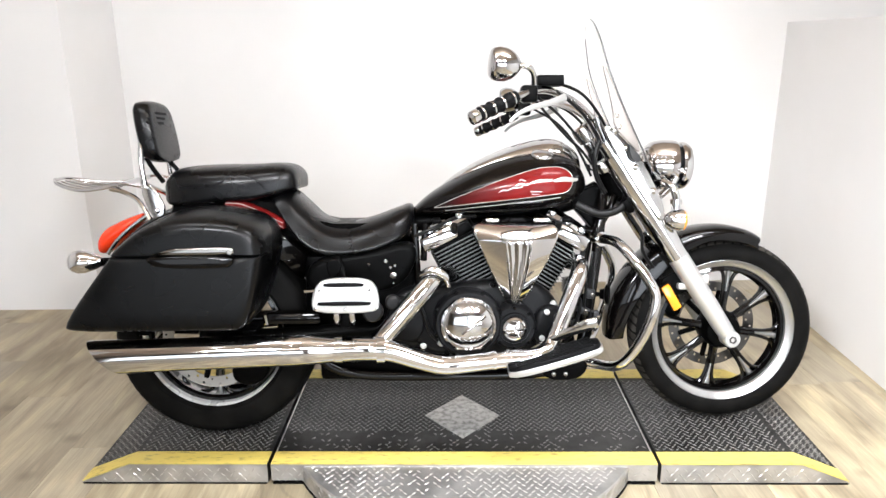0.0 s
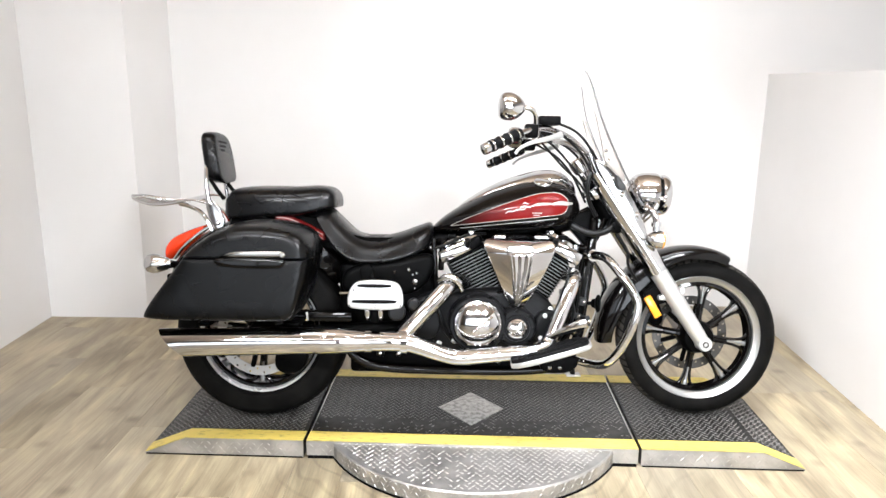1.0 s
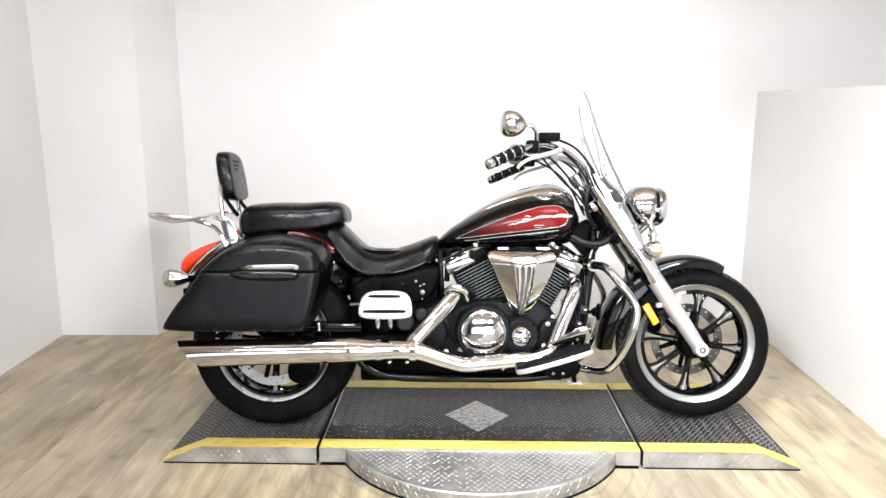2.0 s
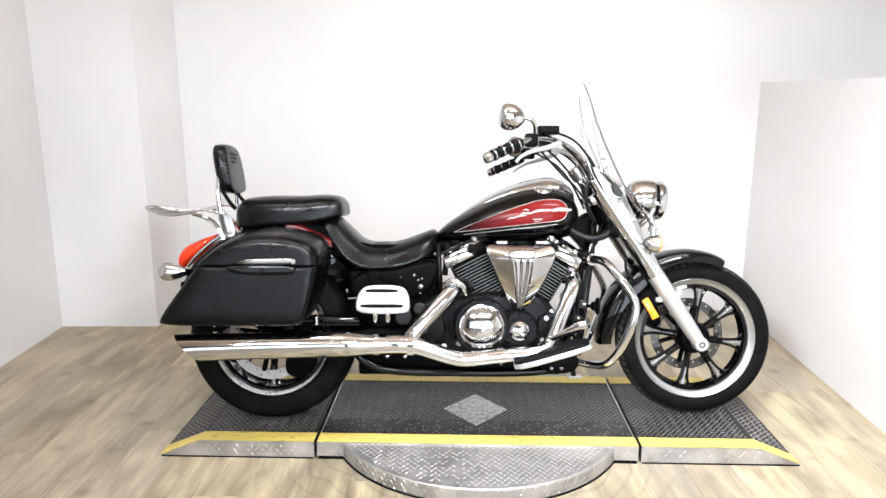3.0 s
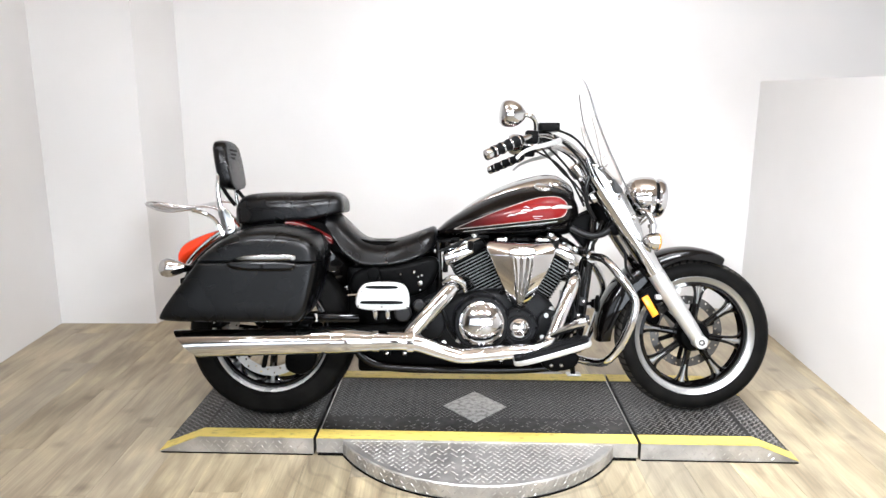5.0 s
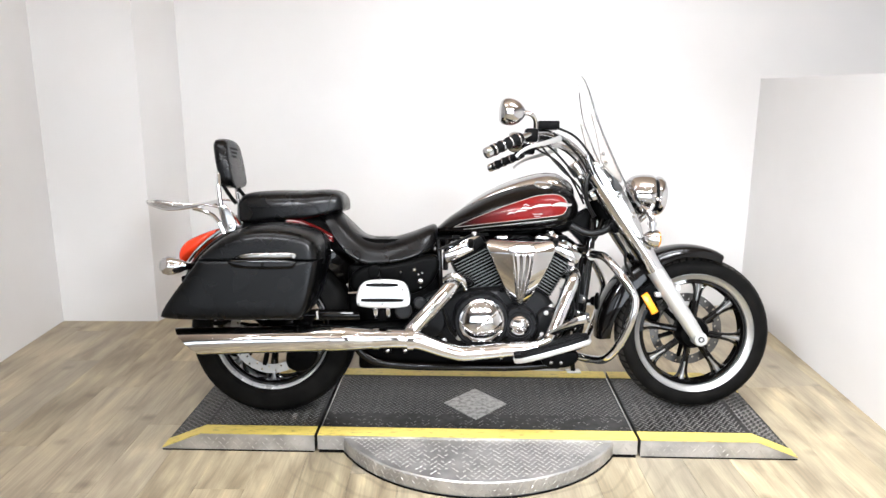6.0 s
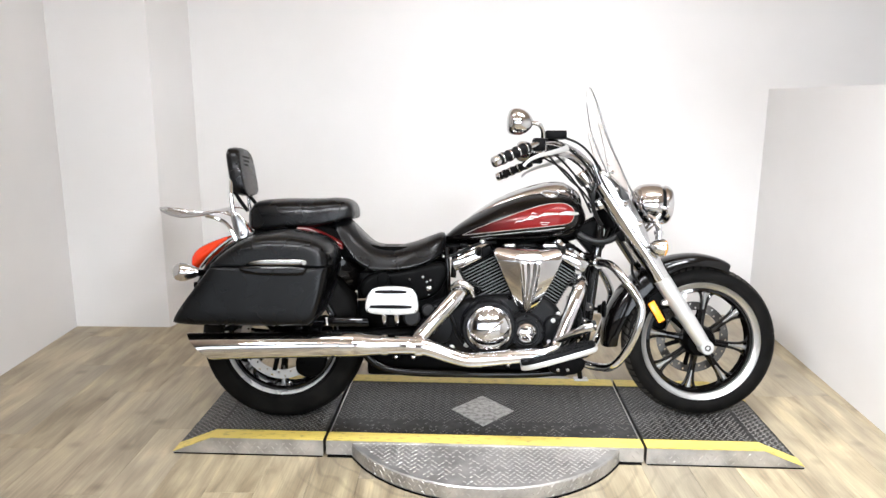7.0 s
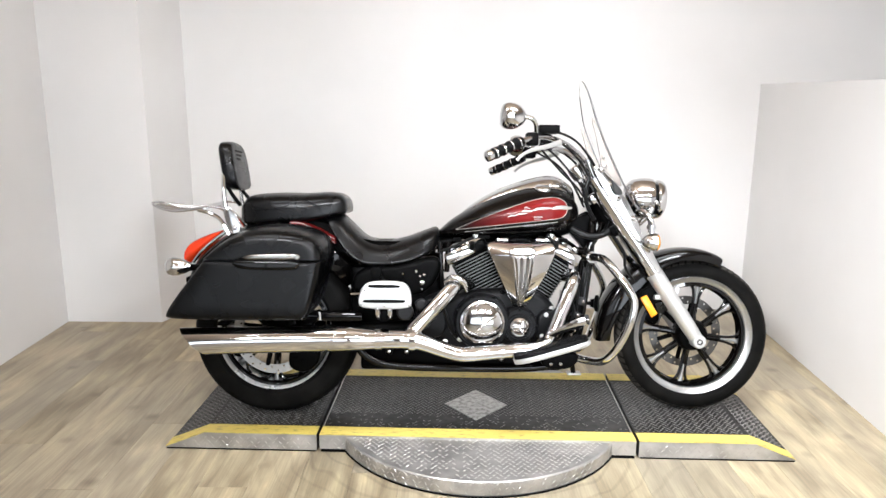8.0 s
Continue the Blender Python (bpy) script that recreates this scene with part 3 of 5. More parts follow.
        if groove is None:
            wedge = [(-0.002, inner * 0.56), (0.002, inner * 0.56), (0.0045, inner * 0.80), (0.009, inner * 0.93), (0.017, inner + 0.002), (-0.017, inner + 0.002), (-0.009, inner * 0.93), (-0.0045, inner * 0.80)]
            g = part("spoke_groove", slab(wedge, [(-0.0082, 0.001), (-0.0075, 0), (0.0075, 0), (0.0082, 0.001)]), MACHINED, w, "bare machined wedge in a forked spoke")
            groove = g.data
        else:
            g = new("spoke_groove", groove)
            g.parent = w
        g.matrix_basis = ob.matrix_basis.copy()
    return w, c


def brake_disc(parent, c, y, r, holes=36, mat=None):
    """A flat ring with two rows of drilled holes right through it."""
    bm = bmesh.new()
    inner, span = r - 0.036, 2 * math.pi / holes
    for k in range(holes):
        a0 = span * k
        rm = r - 0.018 + (0.008 if k % 2 else -0.008)
        frame_pts = [(a0, inner), (a0 + span / 2, inner), (a0 + span, inner), (a0 + span, r - 0.018), (a0 + span, r), (a0 + span / 2, r), (a0, r), (a0, r - 0.018)]
        flat = [(q * math.cos(a), q * math.sin(a)) for a, q in frame_pts]
        m = a0 + span / 2
        o = (rm * math.cos(m), rm * math.sin(m))
        hole = []
        for i in range(8):
            dx, dz = flat[i][0] - o[0], flat[i][1] - o[1]
            n = math.hypot(dx, dz)
            hole.append((o[0] + 0.0046 * dx / n, o[1] + 0.0046 * dz / n))
        rows = [[bm.verts.new((c[0] + p[0], y + h, c[2] + p[1])) for p in ps] for ps, h in ((flat, -0.0025), (hole, -0.0025), (hole, 0.0025), (flat, 0.0025))]
        for p, q in zip(rows, rows[1:]):
            for i in range(8):
                bm.faces.new((p[i], p[(i + 1) % 8], q[(i + 1) % 8], q[i]))
        for i in (0, 1, 4, 5):
            bm.faces.new((rows[3][i], rows[3][i + 1], rows[0][i + 1], rows[0][i]))
    bmesh.ops.remove_doubles(bm, verts=bm.verts, dist=0.0001)
    d = part("brake_disc", bm, mat or DISC, parent, "drilled steel brake disc")
    for k in range(6):
        a = 2 * math.pi * k / 6 + 0.3
        bm = tube([(c[0] + 0.045 * math.cos(a), y, c[2] + 0.045 * math.sin(a)), (c[0] + (r - 0.03) * math.cos(a), y, c[2] + (r - 0.03) * math.sin(a))], 0.010, 6)
        part("carrier_arm", bm, ENGINE, d)
    return d


FW, fc = wheel("front_wheel", 0.850, 0.3145, 0.058, 0.2445, 0.028, 8, radians(9), "cast front wheel with black forked spokes")
brake_disc(FW, fc, 0.06, 0.152)
RW, rc = wheel("rear_wheel", -0.866, 0.336, 0.098, 0.234, 0.014, 8, radians(4), "cast rear wheel with a wide tyre", BRIGHT_RIM, -0.028, 0.326, 0.42)
brake_disc(RW, rc, -0.112, 0.166, 36, BRAKE_STEEL)

# front fender
def fender(c, r0, r1, a0, a1, half, skirt, steps=30, thick=0.004, ends=0.30):
    """An arched mudguard round c: outer radius r0 at angle a0 to r1 at a1, its sides reaching skirt inwards."""
    outer, rings = 9, []
    for k in range(steps + 1):
        t = k / steps
        a = a0 + (a1 - a0) * t
        r = r0 + (r1 - r0) * t
        end = min(t, 1 - t) * steps
        w = half * (1.0 if end > 6 else ends + (1 - ends) * math.sqrt(end / 6))
        sk = skirt(t) if callable(skirt) else skirt
        ring = []
        shape = [(w, -sk)] + [(w * math.cos(b), 0.30 * w * math.sin(b)) for b in (math.pi * i / outer for i in range(outer + 1))] + [(-w, -sk)]
        for y, h in shape:
            ring.append(Vector((c[0] + (r - 0.3 * half + h) * math.cos(a), y, c[2] + (r - 0.3 * half + h) * math.sin(a))))
        for y, h in shape[::-1]:
            ring.append(Vector((c[0] + (r - 0.3 * half + h - thick) * math.cos(a), y * 0.95, c[2] + (r - 0.3 * half + h - thick) * math.sin(a))))
        rings.append(ring)
    return loft(rings)


part("front_fender", fender((0.842, 0, 0.322), 0.346, 0.398, radians(69), radians(185), 0.080, lambda t: 0.024 + 0.034 * min(1, max(0, (t - 0.28) * 3.2)) - 0.026 * min(1, max(0, (t - 0.62) * 3)), ends=0.72), GLOSS, BIKE, "gloss black front mudguard")
part("rear_fender", fender((-0.86, 0, 0.36), 0.426, 0.41, radians(164), radians(28), 0.118, 0.06, 36), GLOSS, BIKE, "gloss black rear mudguard")
for s in (-1, 1):
    flash = [(-0.79, 0.776), (-0.765, 0.7755), (-0.734, 0.770), (-0.682, 0.748), (-0.613, 0.712)]
    rings = []
    for q in spline(flash, 4):
        x, z = float(q[0]), float(q[1])
        rings.append([(x, s * y, z + h) for y, h in ((0.115, 0.004), (0.160, 0.001), (0.168, -0.003), (0.168, -0.020), (0.115, -0.022))])
    red = part("red_flash", loft(rings), RED, BIKE, "red painted mudguard flash")
    for drop in (0.002, 0.016):
        part("pinstripe", tube([(x, s * 0.168, z - drop) for x, z in flash], 0.0016, 6), PIN, red)

# ---- tank ----
TX = (-0.205, -0.15, -0.05, 0.05, 0.15, 0.24, 0.30, 0.34, 0.362)
TOP = (0.742, 0.790, 0.852, 0.900, 0.928, 0.934, 0.918, 0.885, 0.850)
LOW = (0.722, 0.722, 0.725, 0.728, 0.733, 0.742, 0.756, 0.778, 0.805)
WIDE = (0.045, 0.090, 0.140, 0.172, 0.192, 0.192, 0.172, 0.130, 0.070)


TANK_ROWS = np.array(spline(list(zip(TX, TOP, LOW, WIDE)), 5))


def tank_at(x):
    return [float(np.interp(x, TANK_ROWS[:, 0], TANK_ROWS[:, k])) for k in (1, 2, 3)]


def tank_side(x, z):
    """Half-width of the tank at a height."""
    top, low, wide = tank_at(x)
    mid = low + 0.42 * (top - low)
    h = (top - mid) if z > mid else (mid - low)
    k = min(abs(z - mid) / h, 0.999)
    n = 2.1 if z > mid else 3.2
    return wide * (1 - k ** n) ** (1 / n)


rings = []
for q in TANK_ROWS:
    x, top, low, wide = (float(v) for v in q)
    mid = low + 0.42 * (top - low)
    ring = []
    for k in range(64):
        a = 2 * math.pi * k / 64
        c, s = math.cos(a), math.sin(a)
        n = 2.1 if s > 0 else 3.2
        ring.append((x, wide * math.copysign(abs(c) ** (2 / n), c), mid + ((top - mid) if s > 0 else (mid - low)) * math.copysign(abs(s) ** (2 / n), s)))
    rings.append(ring)
TANK = part("fuel_tank", loft(rings), GLOSS, BIKE, "teardrop fuel tank in gloss black with red side panel")
# flange under the tank
for s in (-1, 1):
    part("tank_seam", tube([(x, s * (tank_side(x, z) + 0.001), z) for x, z in ((-0.17, 0.735), (-0.05, 0.737), (0.08, 0.741), (0.2, 0.748), (0.30, 0.768))], 0.005, 8), GLOSS, TANK)

# red panel with pinstripes and emblem, on the tank's flanks
PX = (-0.127, -0.06, 0.025, 0.10, 0.177, 0.23, 0.262, 0.285, 0.297)
PHI = (0.7535, 0.785, 0.820, 0.848, 0.872, 0.8785, 0.877, 0.866, 0.850)
PLO = (0.7495, 0.758, 0.769, 0.778, 0.787, 0.793, 0.797, 0.806, 0.826)
RED_FADE = material("red_fade_paint", (0.24, 0.004, 0.004), 0.3, 0.0, 0.10, 0.1)
gx = node(RED_FADE, "ShaderNodeSeparateXYZ")
link(RED_FADE, coords(RED_FADE), gx.inputs[0])
fade = RED_FADE.node_tree.nodes.new("ShaderNodeValToRGB")
fade.color_ramp.elements[0].position, fade.color_ramp.elements[0].color = 0.10, (0.008, 0.004, 0.004, 1)
fade.color_ramp.elements[1].position, fade.color_ramp.elements[1].color = 0.80, (0.115, 0.0045, 0.004, 1)
grow = node(RED_FADE, "ShaderNodeMapRange", From_Min=-0.13, From_Max=0.17)
link(RED_FADE, gx.outputs["X"], grow.inputs["Value"])
link(RED_FADE, grow.outputs[0], fade.inputs["Fac"])
link(RED_FADE, fade.outputs["Color"], bsdf(RED_FADE).inputs["Base Color"])
for s in (-1, 1):
    bm = bmesh.new()
    rows = []
    for q in spline(list(zip(PX, PHI, PLO)), 4):
        x, hi, lo = (float(v) for v in q)
        rows.append([bm.verts.new((x, s * (tank_side(x, lo + (hi - lo) * k / 8) + 0.0022), lo + (hi - lo) * k / 8)) for k in range(9)])
    for a, b in zip(rows, rows[1:]):
        for k in range(8):
            bm.faces.new((a[k], a[k + 1], b[k + 1], b[k]))
    panel = part("side_panel", bm, RED_FADE, TANK, "red painted side panel fading to black")
    edge = [(x, z) for x, z in zip(PX, PHI)] + [(x, z) for x, z in zip(PX[::-1], PLO[::-1])]
    pts = [(float(p[0]), float(p[1])) for p in spline(edge, 4, True)]
    bm = tube([(x, s * (tank_side(x, z) + 0.0016), z) for x, z in pts] + [(pts[0][0], s * (tank_side(*pts[0]) + 0.0016), pts[0][1])], 0.0013, 6, smooth=False)
    part("pinstripe", bm, PIN, panel, "thin silver pinstripe")
    low_line = [(x, float(np.interp(x, PX, PLO)) - 0.013) for x in (-0.10, 0.0, 0.1, 0.2, 0.26)]
    part("pinstripe", tube([(x, s * (tank_side(x, z) + 0.0012), z) for x, z in low_line], 0.0012, 6), PIN, panel)
    # emblem: a pointed bar and broken wing shapes
    bm = bmesh.new()
    for x0, z0, x1, z1, h in ((0.238, 0.836, 0.318, 0.842, 0.0075), (0.150, 0.824, 0.245, 0.842, 0.0016), (0.165, 0.832, 0.232, 0.845, 0.0012), (0.118, 0.822, 0.158, 0.828, 0.0026), (0.092, 0.806, 0.140, 0.822, 0.0022), (0.066, 0.800, 0.098, 0.812, 0.0024), (0.128, 0.836, 0.150, 0.840, 0.0022)):
        ring = []
        for k in range(9):
            t = k / 8
            x, z, w = x0 + (x1 - x0) * t, z0 + (z1 - z0) * t + 0.003 * math.sin(5 * t), h * (0.25 + 0.75 * math.sin(math.pi * (0.08 + 0.84 * t)))
            ring.append([(x, s * (tank_side(x, z + e) + g), z + e) for e, g in ((-w, 0.001), (-w, 0.004), (w, 0.004), (w, 0.001))])
        loft(ring, True, bm)
    part("emblem", bm, PIN, panel, "silver wing emblem on the red panel")
    bm = bmesh.new()
    for k, (x0, x1) in enumerate(((0.163, 0.200), (0.168, 0.192))):
        z = 0.803 - 0.008 * k
        ring = [[(x, s * (tank_side(x, z + e) + g), z + e) for e, g in ((-0.0011, 0.001), (-0.0011, 0.003), (0.0011, 0.003), (0.0011, 0.001))] for x in (x0, (x0 + x1) / 2, x1)]
        loft(ring, True, bm)
    part("lettering_bar", bm, PIN, panel)

# chrome console along the tank's top, with filler cap
CX = (-0.105, -0.07, 0.0, 0.08, 0.16, 0.235, 0.29, 0.335, 0.352)
CZ = (0.822, 0.850, 0.894, 0.930, 0.956, 0.970, 0.962, 0.930, 0.900)
CW = (0.014, 0.042, 0.070, 0.088, 0.100, 0.104, 0.096, 0.070, 0.034)
rings = []
for q in spline(list(zip(CX, CZ, CW)), 4):
    x, top, wide = (float(v) for v in q)
    ring = []
    for k in range(17):
        a = math.pi * k / 16
        y = wide * math.cos(a)
        base = tank_at(x)[0]
        tw = tank_at(x)[2]
        skin = tank_at(x)[1] + 0.42 * (base - tank_at(x)[1]) + 0.58 * (base - tank_at(x)[1]) * max(1 - (abs(y) / tw) ** 2.1, 0) ** (1 / 2.1) if tw > abs(y) else base
        ring.append((x, y, skin - 0.002 + (top - base + 0.002) * math.sin(a) ** 0.8))
    rings.append(ring + [(x, -wide * 0.6, ring[0][2] - 0.02), (x, wide * 0.6, ring[0][2] - 0.02)])
CONSOLE = part("tank_console", loft(rings), CHROME, TANK, "long chrome console on the tank")
for k in range(9):
    x = -0.06 + 0.045 * k
    top, low, wide = tank_at(x)
    y = -float(np.interp(x, CX, CW)) - 0.002
    z = low + 0.42 * (top - low) + 0.58 * (top - low) * max(1 - (abs(y) / wide) ** 2.1, 0) ** 0.476
    part("console_screw", lathe([(-0.002, 0.0), (0.003, 0.004), (0.005, 0.0)], (x, y, z), (0, -0.5, 1), 10), CHROME, CONSOLE)
bm = lathe([(0, 0.036), (0.010, 0.037), (0.016, 0.034), (0.020, 0.026), (0.021, 0.0)], (0.213, -0.104, 0.908), (0.05, -0.38, 0.92), 28)
part("filler_cap", bm, CHROME, TANK, "round chrome filler cap")

# ---- seats ----
def seat_loft(rows, power=3.0, steps=5, seg=44, under=None, taper=0.0):
    """rows of x, top, bottom, half-width; a rounded box section."""
    rings = []
    for q in spline(rows, steps):
        x, top, low, wide = (float(v) for v in q)
        ring = []
        for k in range(seg):
            a = 2 * math.pi * k / seg
            c, s = math.cos(a), math.sin(a)
            n = power if s > 0 else (under or power)
            rise = math.copysign(abs(s) ** (2 / n), s)
            ring.append((x, wide * (1 - taper * (0.35 + 0.65 * rise)) * math.copysign(abs(c) ** (2 / n), c), (low + 0.45 * (top - low)) + (0.55 if s > 0 else 0.45) * (top - low) * math.copysign(abs(s) ** (2 / n), s)))
        rings.append(ring)
    return loft(rings)


PROWS = [(-0.992, 0.835, 0.795, 0.08), (-0.98, 0.862, 0.772, 0.115), (-0.945, 0.884, 0.762, 0.142), (-0.84, 0.893, 0.770, 0.158), (-0.72, 0.893, 0.776, 0.160), (-0.645, 0.897, 0.790, 0.150), (-0.595, 0.892, 0.806, 0.138), (-0.570, 0.874, 0.812, 0.122), (-0.562, 0.850, 0.82, 0.09)]
PROWS = [(x - 0.012, top, low, wide) for x, top, low, wide in PROWS]
PDENSE = np.array(spline(PROWS, 5))


def seat_side(x, z):
    """Half-width of the passenger seat at a place on its flank."""
    top, low, wide = (float(np.interp(x, PDENSE[:, 0], PDENSE[:, k])) for k in (1, 2, 3))
    mid = low + 0.45 * (top - low)
    n = 2.8 if z > mid else 9
    k = min(abs(z - mid) / ((0.55 if z > mid else 0.45) * (top - low)), 0.98)
    return wide * (1 - k ** n) ** (1 / n)


PSEAT = part("passenger_seat", seat_loft(PROWS, 2.8, under=9), VINYL, BIKE, "padded black vinyl passenger seat")
for s in (-1, 1):
    for line in (((-0.95, 0.830), (-0.88, 0.826), (-0.82, 0.832), (-0.79, 0.850), (-0.775, 0.872)), ((-0.775, 0.872), (-0.72, 0.858), (-0.68, 0.830), (-0.66, 0.800))):
        pts = [(float(q[0]), float(q[1])) for q in spline(line, 5)]
        part("seat_seam", tube([(x, s * (seat_side(x, z) + 0.0002), z) for x, z in pts], 0.0022, 6, smooth=False), VINYL, PSEAT, "stitched seam")
bm = seat_loft([(-0.665, 0.80, 0.785, 0.10), (-0.640, 0.815, 0.755, 0.135), (-0.60, 0.806, 0.69, 0.155), (-0.555, 0.765, 0.632, 0.166), (-0.50, 0.716, 0.606, 0.174), (-0.43, 0.697, 0.603, 0.178), (-0.34, 0.715, 0.612, 0.172), (-0.26, 0.744, 0.640, 0.150), (-0.218, 0.757, 0.672, 0.118), (-0.203, 0.742, 0.70, 0.085)], 2.6, under=7, taper=0.24)
RSEAT = part("rider_seat", bm, VINYL, BIKE, "scooped black vinyl rider seat")

# ---- saddlebags ----
BAG = [(-1.204, 0.440), (-1.180, 0.424), (-1.02, 0.421), (-0.72, 0.421), (-0.692, 0.428), (-0.664, 0.464), (-0.630, 0.560), (-0.610, 0.642), (-0.610, 0.643), (-0.611, 0.643), (-1.052, 0.643), (-1.053, 0.643), (-1.054, 0.642)]
BAG_FACE = [(-1.200, 0.448), (-1.175, 0.430), (-1.02, 0.429), (-0.70, 0.429), (-0.674, 0.435), (-0.656, 0.478), (-0.641, 0.560), (-0.632, 0.642), (-0.632, 0.643), (-0.633, 0.643), (-1.048, 0.643), (-1.049, 0.643), (-1.050, 0.642)]
LID = [(-1.058, 0.646), (-1.057, 0.646), (-0.611, 0.646), (-0.610, 0.646), (-0.610, 0.647), (-0.612, 0.690), (-0.628, 0.724), (-0.660, 0.748), (-0.72, 0.764), (-0.80, 0.773), (-0.88, 0.766), (-0.95, 0.742), (-1.01, 0.700), (-1.058, 0.647)]
LID_FACE = [(-1.048, 0.646), (-1.047, 0.646), (-0.641, 0.646), (-0.640, 0.646), (-0.640, 0.647), (-0.646, 0.682), (-0.664, 0.707), (-0.695, 0.720), (-0.75, 0.726), (-0.82, 0.727), (-0.89, 0.722), (-0.95, 0.706), (-1.00, 0.682), (-1.048, 0.647)]


def resample(outline, n, rounds):
    p = soften(outline, rounds)
    d = [0.0]
    for a, b in zip(p, p[1:] + p[:1]):
        d.append(d[-1] + float(np.linalg.norm(b - a)))
    xs, zs = [q[0] for q in p] + [p[0][0]], [q[1] for q in p] + [p[0][1]]
    return [np.array((np.interp(d[-1] * k / n, d, xs), np.interp(d[-1] * k / n, d, zs))) for k in range(n)]


for s in (-1, 1):
    bag = group("saddlebag", "hard saddlebag covered in black leather")
    for name, inner, face, mid, rounds in (("body", BAG, BAG_FACE, (-0.88, 0.56), 2), ("lid", LID, LID_FACE, (-0.85, 0.662), 2)):
        a, b = soften(inner, rounds), soften(face, rounds)
        if name == "lid":
            for p in a + b:
                p[1] = max(p[1], 0.646) if p[1] > 0.650 else 0.646
        rings = [[((p[0] * (1 - u) + q[0] * u - mid[0]) * k + mid[0], s * y, (p[1] * (1 - u) + q[1] * u - mid[1]) * k + mid[1]) for p, q in zip(a, b)]
                 for y, u, k in [(0.190, 0, 0.97), (0.198, 0, 1.0), (0.25, 0.0, 1.0)] + [(0.25 + 0.182 * math.sin(q), 1 - math.cos(q), 1 - 0.15 * (1 - math.cos(q)) ** 4) for q in (math.pi / 2 * i / 12 for i in range(1, 13))] + [(0.4325, 1.0, 0.6)]]
        part(name, loft(rings), LEATHER, bag)
    part("lid_seam", slab(resample([(-1.040, 0.640), (-0.650, 0.640), (-0.650, 0.649), (-1.040, 0.649)], 40, 0), [(s * 0.2, 0), (s * 0.398, 0)]), DARK, bag)
    h = part("latch", pillow(resample([(-0.945, 0.634), (-0.905, 0.612), (-0.715, 0.611), (-0.700, 0.622), (-0.694, 0.648), (-0.925, 0.648)], 48, 1), s * 0.410, s * 0.446, 0.009), GLOSS, bag, "black latch housing")
    part("latch_cover", pillow(resample([(-0.925, 0.6495), (-0.694, 0.6495), (-0.692, 0.664), (-0.704, 0.672), (-0.80, 0.6705), (-0.872, 0.668), (-0.902, 0.658)], 56, 1), s * 0.415, s * 0.446, 0.005), LATCH_METAL, h, "chrome latch cover")
    part("lock", lathe([(0, 0.009), (0.008, 0.009), (0.010, 0.007), (0.010, 0)], (-0.704, s * 0.440, 0.659), (0, s, 0), 16), LATCH_METAL, h, "round chrome lock")
    for x in (-1.02, -0.95, -0.66):
        part("mount", tube([(x, s * 0.26, 0.44), (x, s * 0.24, 0.405)], 0.009, 8), CHROME, bag)

# inner body under the seat and behind the bags
part("seat_pan", slab(soften([(-1.0, 0.70), (-0.62, 0.66), (-0.50, 0.60), (-0.22, 0.64), (-0.21, 0.70), (-0.55, 0.70), (-0.62, 0.79), (-0.97, 0.79)], 1), [(-0.11, 0.01), (-0.10, 0), (0.10, 0), (0.11, 0.01)]), ENGINE, BIKE)
for s in (-1, 1):
    bm = pillow(resample([(-0.52, 0.60), (-0.56, 0.52), (-0.50, 0.47), (-0.36, 0.475), (-0.24, 0.50), (-0.185, 0.60), (-0.21, 0.655), (-0.34, 0.615)], 48, 2), s * 0.10, s * 0.172, 0.022)
    part("side_cover", bm, ENGINE, BIKE, "satin black side cover")
part("battery_box", box((-0.56, -0.12, 0.30), (-0.20, 0.12, 0.60), 0.02), ENGINE, BIKE)
# swing arm and shock covers
for s in (-1, 1):
    part("swing_arm", tube([(-0.22, s * 0.13, 0.36), (-0.5, s * 0.14, 0.345), (-0.872, s * 0.14, 0.322)], [0.034, 0.030, 0.032], 10), ENGINE, BIKE)
    part("axle_nut", lathe([(0, 0.022), (0.012, 0.022), (0.016, 0.016), (0.018, 0)], (-0.872, s * 0.165, 0.322), (0, s, 0), 6), CHROME, BIKE)
part("chain_guard", box((-0.85, -0.19, 0.385), (-0.50, -0.13, 0.425), 0.015), GLOSS, BIKE)
part("rear_caliper", pillow(resample([(-0.815, 0.20), (-0.77, 0.165), (-0.71, 0.175), (-0.675, 0.23), (-0.69, 0.30), (-0.79, 0.30)], 32, 2), -0.085, -0.138, 0.014), ENGINE, BIKE, "black brake caliper")
part("bag_bracket", tube([(-0.545, -0.215, 0.497), (-0.51, -0.21, 0.499), (-0.46, -0.20, 0.505)], 0.009, 8), CHROME, BIKE, "chrome saddlebag bracket")

# ---- tail ----
tail = group("tail_light", "red tail light on the rear mudguard")
bm = seat_loft([(-1.256, 0.640, 0.606, 0.035), (-1.249, 0.662, 0.598, 0.055), (-1.228, 0.686, 0.602, 0.066), (-1.192, 0.705, 0.634, 0.066), (-1.150, 0.722, 0.672, 0.058), (-1.108, 0.735, 0.712, 0.036)], 2.4)
part("lens", bm, RED_LENS, tail, "red plastic lens")
part("bezel", tube([(-1.050, -0.112, 0.738), (-1.105, -0.116, 0.700), (-1.155, -0.118, 0.655), (-1.19, -0.116, 0.610)], 0.006, 10), CHROME, tail)
part("plate_bracket", box((-1.225, -0.11, 0.525), (-1.15, 0.11, 0.550), 0.006), ENGINE, BIKE)
